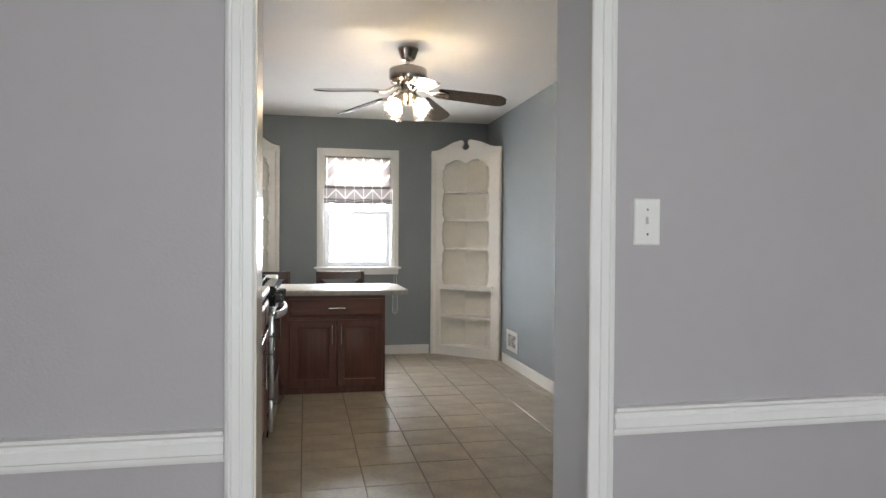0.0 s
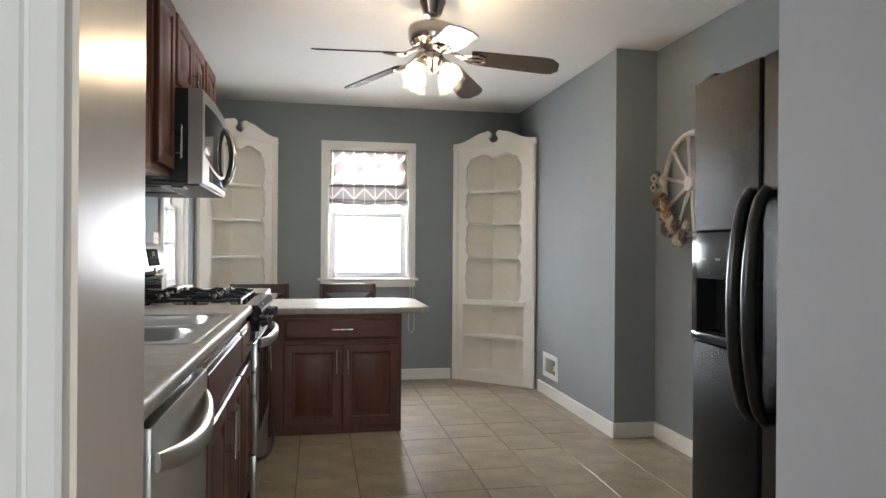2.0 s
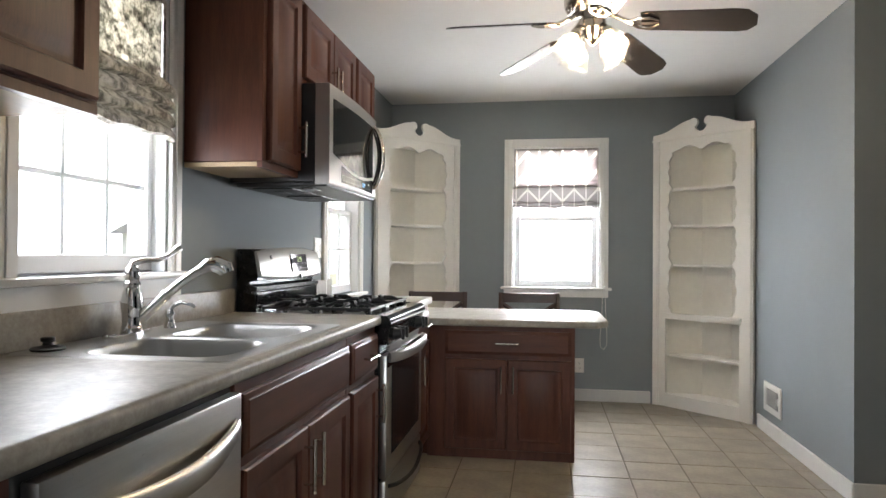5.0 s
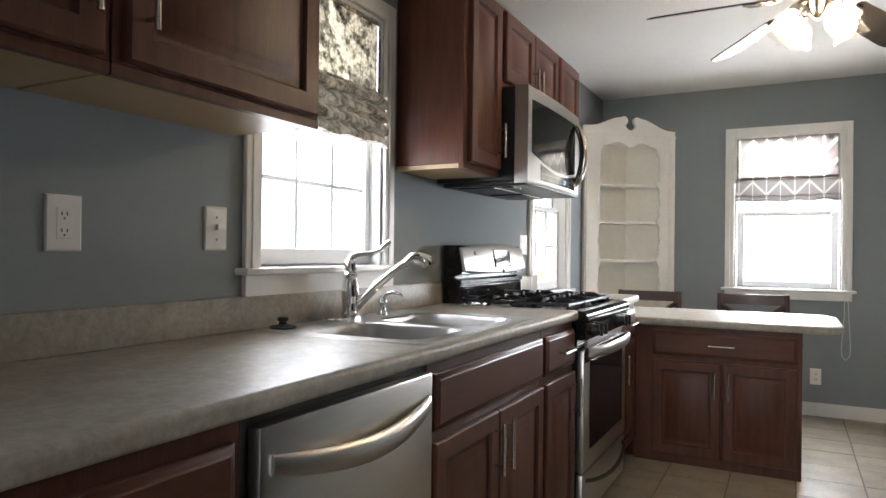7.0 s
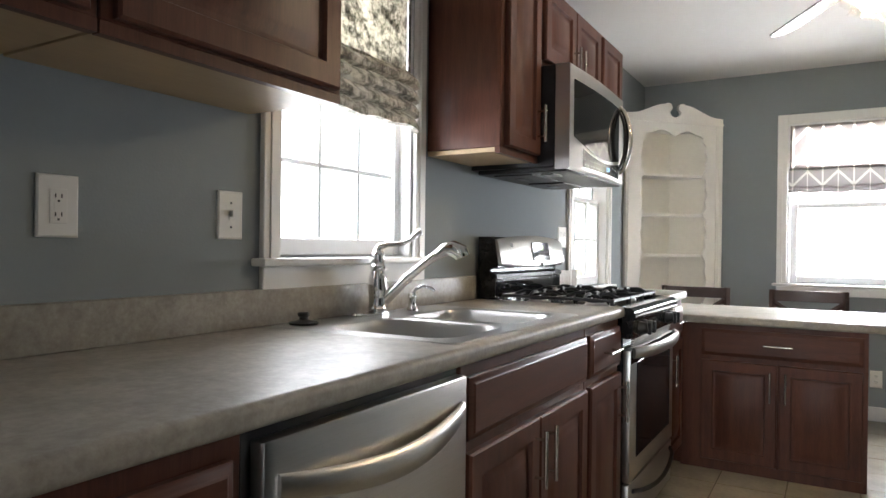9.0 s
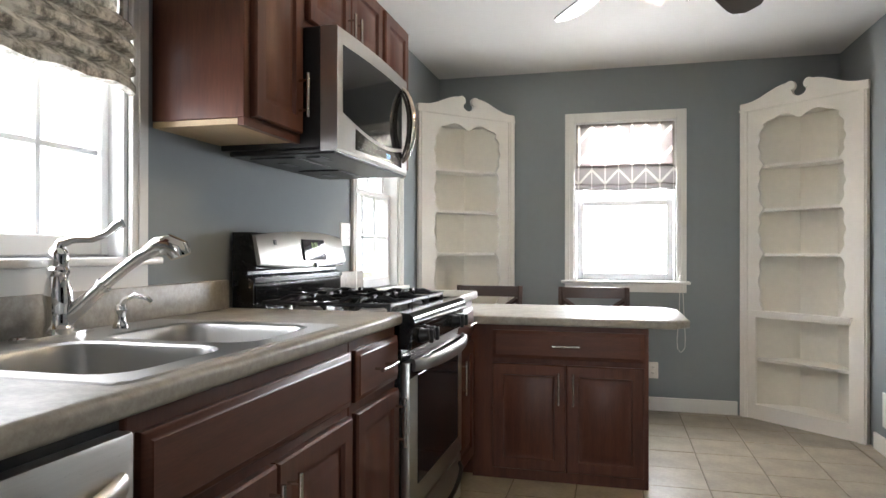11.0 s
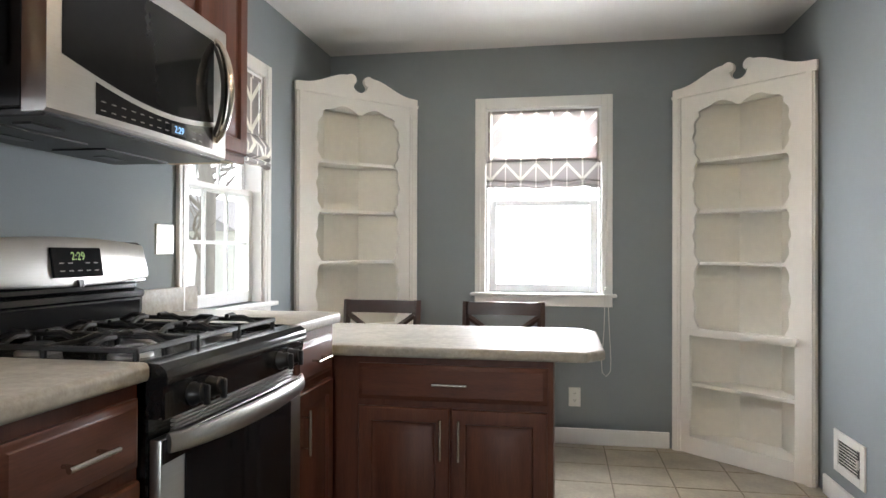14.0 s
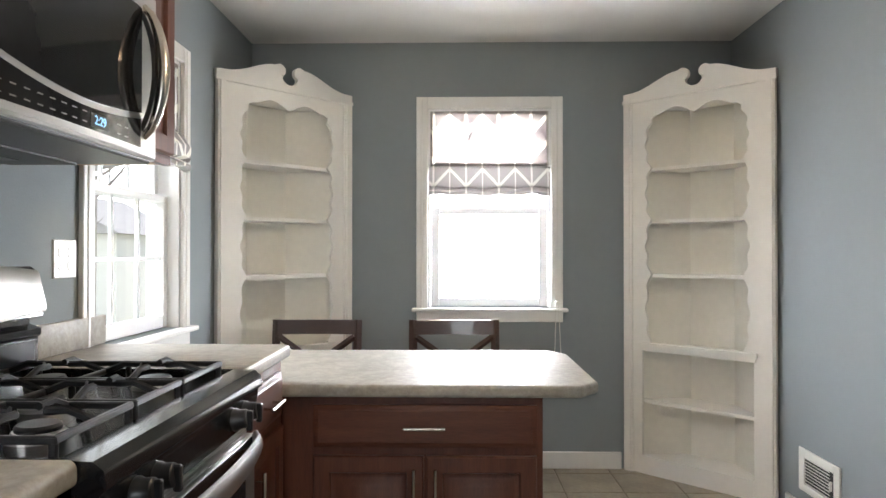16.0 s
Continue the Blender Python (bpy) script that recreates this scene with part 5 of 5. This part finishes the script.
for a, b in zip(tr, tr[1:]):
    for j in range(4):
        bm.faces.new((a[j], b[j], b[(j + 1) % 4], a[(j + 1) % 4]))
bm.faces.new(tr[0])
bm.faces.new(tr[-1][::-1])
part("top_rail", bm, CHAIRW, ch, "curved dark top rail")
for sx in (-1, 1):
    part("cross_slat", tube(B(), [(cx - sx * 0.19, cyb + 0.005, 0.795), (cx, cyb - 0.002, 0.66), (cx + sx * 0.19, cyb - 0.018, 0.53)], 0.016, 4), CHAIRW, ch)
part("lower_rail", bx(B(), cx - 0.19, cx + 0.19, cyb - 0.035, cyb - 0.012, 0.50, 0.535, 0.003), CHAIRW, ch)
for z in (0.18,):
    part("stretcher", bx(B(), cx - 0.19, cx + 0.19, 7.96, 7.98, z, z + 0.025, 0.002), CHAIRW, ch)
ch.location.x += 0.05
copy_thing(ch, pose(1.165, 8.165, 0, 0, 0, 1.5))

# ---- wagon wheel with dried flowers ----
WC = Vector((XR - 0.03, 6.335, 1.542))
wr = thing("wagon_wheel", WC, "weathered white wagon wheel wall decoration with dried flowers", "wall decoration")
R = 0.285
part("rim", tube(B(), [WC + Vector((0, R * math.cos(t), R * math.sin(t))) for t in (2 * math.pi * i / 48 for i in range(48))], 0.016, 8, True), WHEELW, wr)
part("hub", solid_lathe(B(), [(0.04, -0.02), (0.045, 0.0), (0.04, 0.022), (0.015, 0.03)], Matrix.Translation(WC) @ pose(0, 0, 0, 0, -90, 0), 20), WHEELW, wr)
for i in range(10):
    t = 2 * math.pi * i / 10 + 0.2
    d = Vector((0, math.cos(t), math.sin(t)))
    part("spoke", tube(B(), [WC + d * 0.035, WC + d * 0.15, WC + d * (R - 0.008)], [0.012, 0.009, 0.012], 8), WHEELW, wr)
rng = random.Random(4)


def flower(center, r, petals):
    bm = B()
    for lay in range(3):
        k = petals - lay * 2
        for i in range(k):
            t = 2 * math.pi * i / k + lay * 0.4 + rng.uniform(-0.15, 0.15)
            rr = r * (1 - 0.25 * lay)
            d, s = Vector((0, math.cos(t), math.sin(t))), Vector((0, -math.sin(t), math.cos(t)))
            up = Vector((-1, 0, 0))
            o = center + up * (0.008 + 0.008 * lay)
            v = [bm.verts.new(p) for p in (o + d * rr * 0.1, o + d * rr * 0.55 + s * rr * 0.28 + up * rr * 0.25, o + d * rr + up * rr * 0.12 * (lay + 1), o + d * rr * 0.55 - s * rr * 0.28 + up * rr * 0.25, o + d * rr * 0.6 + up * rr * 0.1)]
            bm.faces.new((v[0], v[1], v[4]))
            bm.faces.new((v[1], v[2], v[4]))
            bm.faces.new((v[2], v[3], v[4]))
            bm.faces.new((v[3], v[0], v[4]))
    return bm


for i in range(24):
    t = radians(-8 - 82 * i / 23 + (18 if i % 7 == 0 else 0))
    q = R + rng.uniform(-0.05, 0.05)
    cpos = WC + Vector((-0.012 - rng.uniform(0, 0.02), q * math.cos(t), q * math.sin(t)))
    part("flower", flower(cpos, rng.uniform(0.036, 0.058), 9), (PETALW, PETALB, PETALV, PETALW, PETALB)[i % 5], wr)
for i in range(2):
    cpos = WC + Vector((-0.035, 0.325 + 0.006 * i, 0.06 - 0.055 * i))
    fl = part("daisy", flower(cpos, 0.034, 10), PETALW, wr, "ivory dried daisy with dark centre")
    part("daisy_centre", solid_lathe(B(), [(0.012, 0), (0.012, 0.008), (0.004, 0.012)], Matrix.Translation(cpos + Vector((-0.012, 0, 0))) @ pose(0, 0, 0, 0, -90, 0), 12), LEAFD, fl)
for i in range(9):
    t = radians(14 - 12 * i)
    q = R + (0.06 if i % 2 else 0.045)
    p = WC + Vector((-0.012, q * math.cos(t), q * math.sin(t)))
    d = Vector((-0.15, math.cos(t + 0.5), math.sin(t + 0.5))).normalized() * 0.05
    s = Vector((0, -d.z, d.y)).normalized() * 0.014
    bm = B()
    v = [bm.verts.new(k) for k in (p - d * 0.3, p + d * 0.3 + s, p + d, p + d * 0.3 - s)]
    w = [bm.verts.new(k.co + Vector((0.0015, 0, 0))) for k in v]
    bm.faces.new(v)
    bm.faces.new(w[::-1])
    for k in range(4):
        bm.faces.new((v[k], v[(k + 1) % 4], w[(k + 1) % 4], w[k]))
    part("leaf", bm, LEAFD, wr)

# ---- outlets, switches, vent ----


def plate(name, m, w, h, kind, label, category):
    """A wall plate drawn on (u, v, w), centred on m."""
    p = thing(name, m @ Vector((0, 0, 0)), label, category)
    cover = part("cover_plate", rects(B(), -w / 2, w / 2, -h / 2, h / 2, [(0, 0), (0, 0.003), (0.004, 0.006)], m), PLATE, p)

    def slots(u, v):
        for du in (-0.006, 0.006):
            part("slot", bx(B(), u + du - 0.0012, u + du + 0.0012, v - 0.002, v + 0.006, 0.0061, 0.0082, m=m), DARKSLOT, p)
        part("slot", bx(B(), u - 0.002, u + 0.002, v - 0.01, v - 0.006, 0.0061, 0.0082, m=m), DARKSLOT, p)

    if kind == "switch":
        part("toggle_frame", bx(B(), -0.006, 0.006, -0.013, 0.013, 0.0055, 0.007, m=m), PLATE, p)
        part("toggle", bx(B(), -0.0035, 0.0035, -0.004, 0.012, 0.006, 0.017, 0.001, m=m), PLATE, p)
        for v in (-0.03, 0.03):
            part("screw", solid_lathe(B(), [(0.003, 0.006), (0.003, 0.007)], m @ Matrix.Translation((0, v, 0)), 10), CHROME, p)
    else:
        cols = (-0.024, 0.024) if kind == "quad" else (0.0,)
        for u in cols:
            if kind == "gfci":
                part("socket_block", bx(B(), u - 0.017, u + 0.017, -0.034, 0.034, 0.0055, 0.0075, 0.001, m=m), PLATE, p)
                part("test_button", bx(B(), u - 0.009, u + 0.009, -0.006, -0.001, 0.0076, 0.0086, m=m), PLATE, p)
                part("reset_button", bx(B(), u - 0.009, u + 0.009, 0.001, 0.006, 0.0076, 0.0086, m=m), PLATE, p)
                slots(u, 0.018)
                slots(u, -0.018)
            else:
                for v in (-0.02, 0.02):
                    part("socket", solid_lathe(B(), [(0.0165, 0.0055), (0.0165, 0.0075), (0.015, 0.008)], m @ Matrix.Translation((u, v, 0)), 20), PLATE, p)
                    slots(u, v)
    return p


plate("wall_outlet", Matrix.Translation((0.0, 4.216, 1.199)) @ face_x(0.0), 0.082, 0.122, "gfci", "white wall outlet with test buttons on the blue-grey wall", "outlet")
plate("light_switch", Matrix.Translation((0.0, 4.643, 1.202)) @ face_x(0.0), 0.078, 0.12, "switch", "white toggle light switch beside the sink window", "light switch")
plate("wall_outlet", Matrix.Translation((0.0, 6.984, 1.193)) @ face_x(0.0), 0.115, 0.114, "quad", "white four-socket wall outlet beside the window", "outlet")
plate("wall_outlet", Matrix.Translation((1.5525, YF, 0.28)) @ face_my(0.0), 0.071, 0.114, "duplex", "white wall outlet low on the end wall", "outlet")
plate("light_switch", Matrix.Translation((1.648, YP0, 1.238)) @ face_my(0.0), 0.07, 0.114, "switch", "white toggle light switch on the grey wall", "light switch")

vt = thing("wall_vent", (XJ, 7.91, 0.24), "white metal louvred wall vent above the baseboard", "vent")
mv = Matrix.Translation((XJ, 7.906, 0.246)) @ face_mx(0.0)
bm = B()
for b in ((-0.16, -0.115, -0.095, 0.095), (0.115, 0.16, -0.095, 0.095), (-0.115, 0.115, -0.095, -0.06), (-0.115, 0.115, 0.06, 0.095)):
    bx(bm, b[0], b[1], b[2], b[3], 0.0, 0.009, 0.002, m=mv)
part("frame", bm, PLATE, vt)
part("backing", bx(B(), -0.116, 0.116, -0.061, 0.061, 0.0, 0.002, m=mv), DARKSLOT, vt)
for i in range(9):
    v = -0.055 + 0.0138 * i
    part("slat", bx(B(), -0.115, 0.08, -0.0045, 0.0045, -0.001, 0.001, m=mv @ Matrix.Translation((0, v, 0.005)) @ pose(0, 0, 0, 35, 0, 0)), PLATE, vt)
part("lever", bx(B(), 0.09, 0.1, -0.02, 0.02, 0.003, 0.014, 0.002, m=mv), PLATE, vt)

# ---- outside ----
solo("ground", bx(B(), -900, 900, -900, 900, -0.7, -0.62), GRASS, "pale dry lawn round the house", "ground", kind="structure")
GLOW = emit("hazy_bright_sky", (0.97, 0.99, 1.0), 6.0)
GLOW_SIDE = emit("pale_hazy_sky", (0.93, 0.97, 1.0), 1.9)
solo("backdrop", bx(B(), -0.5, 5.5, 13.0, 13.1, -0.6, 9), GLOW, "bright hazy sky behind the garden", "backdrop", kind="structure")
solo("backdrop", bx(B(), -18.1, -18, -25, 75, -0.6, 30), GLOW_SIDE, "bright hazy sky behind the garden", "backdrop", kind="structure")


def bare_tree(x, y, h, seed):
    r = random.Random(seed)
    t = thing("tree", (x, y, -0.62), "bare grey-barked tree standing on the lawn", "tree")
    trunk = [(x + r.uniform(-0.06, 0.06) * i, y + r.uniform(-0.06, 0.06) * i, -0.64 + h * i / 5) for i in range(6)]
    part("trunk", tube(B(), trunk, [0.24, 0.2, 0.17, 0.13, 0.08, 0.03], 12), BARK, t)
    for i in range(12):
        z = r.uniform(0.8, h * 0.75)
        a = r.uniform(0, 6.28)
        p = Vector((x, y, z))
        pts = [p]
        d = Vector((math.cos(a), math.sin(a), r.uniform(0.1, 0.7)))
        for k in range(5):
            d = (d + Vector((r.uniform(-0.3, 0.3), r.uniform(-0.3, 0.3), r.uniform(-0.1, 0.3)))).normalized()
            p = p + d * 0.4
            pts.append(p)
        bm = tube(B(), pts, [0.06, 0.045, 0.035, 0.025, 0.016, 0.008], 7)
        for k in range(1, 5):
            e = (d + Vector((r.uniform(-1, 1), r.uniform(-1, 1), r.uniform(-0.2, 0.8)))).normalized()
            tube(bm, [pts[k], pts[k] + e * 0.3, pts[k] + e * 0.6 + Vector((0, 0, 0.08))], [0.02, 0.013, 0.006], 5)
        part("limb", bm, BARK, t)
    return t


bare_tree(-6.5, 18.5, 8.0, 5)

gar = thing("garage", (-9.6, 24.0, -0.62), "pale sided garage with a grey shingled roof beyond the lawn", "garage")
part("wall", bx(B(), -11.6, -7.6, 22.0, 26.0, -0.62, 1.75), SIDING, gar)
bm = B()
prism(bm, [(-2.25, 1.75), (2.25, 1.75), (0.0, 2.9)], 21.7, 26.3, Matrix(((1, 0, 0, -9.6), (0, 0, 1, 0), (0, 1, 0, 0), (0, 0, 0, 1))))
part("roof", bm, ROOFM, gar)
gdo = part("door", bx(B(), -10.8, -8.4, 21.95, 21.999, -0.62, 1.45), TRIM, gar)
for i in range(4):
    part("panel", bx(B(), -10.72, -8.48, 21.93, 21.949, -0.56 + 0.5 * i, -0.12 + 0.5 * i, 0.006), TRIM, gdo)

# ---- floor tiles ----
bm = bx(B(), -0.1475, 0.1475, -0.1445, 0.1445, -0.008, 0.0, 0.0012)
tile_mesh = mesh_of("tile", bm, TILE)
px, py = 0.302, 0.2945
for i in range(-3, 9):
    for j in range(-8, 10):
        x, y = 0.817 + px * (i + 0.5), 6.06 + py * (j + 0.5)
        if x > XR + 0.1 or y > YF + 0.1 or y < 3.75:
            continue
        ob = new("tile", tile_mesh)
        ob.location = (x, y, random.uniform(-0.0006, 0.0006))
        ob.rotation_euler = (random.uniform(-0.002, 0.002), random.uniform(-0.002, 0.002), math.pi * random.randint(0, 1))
        ob.parent = floor
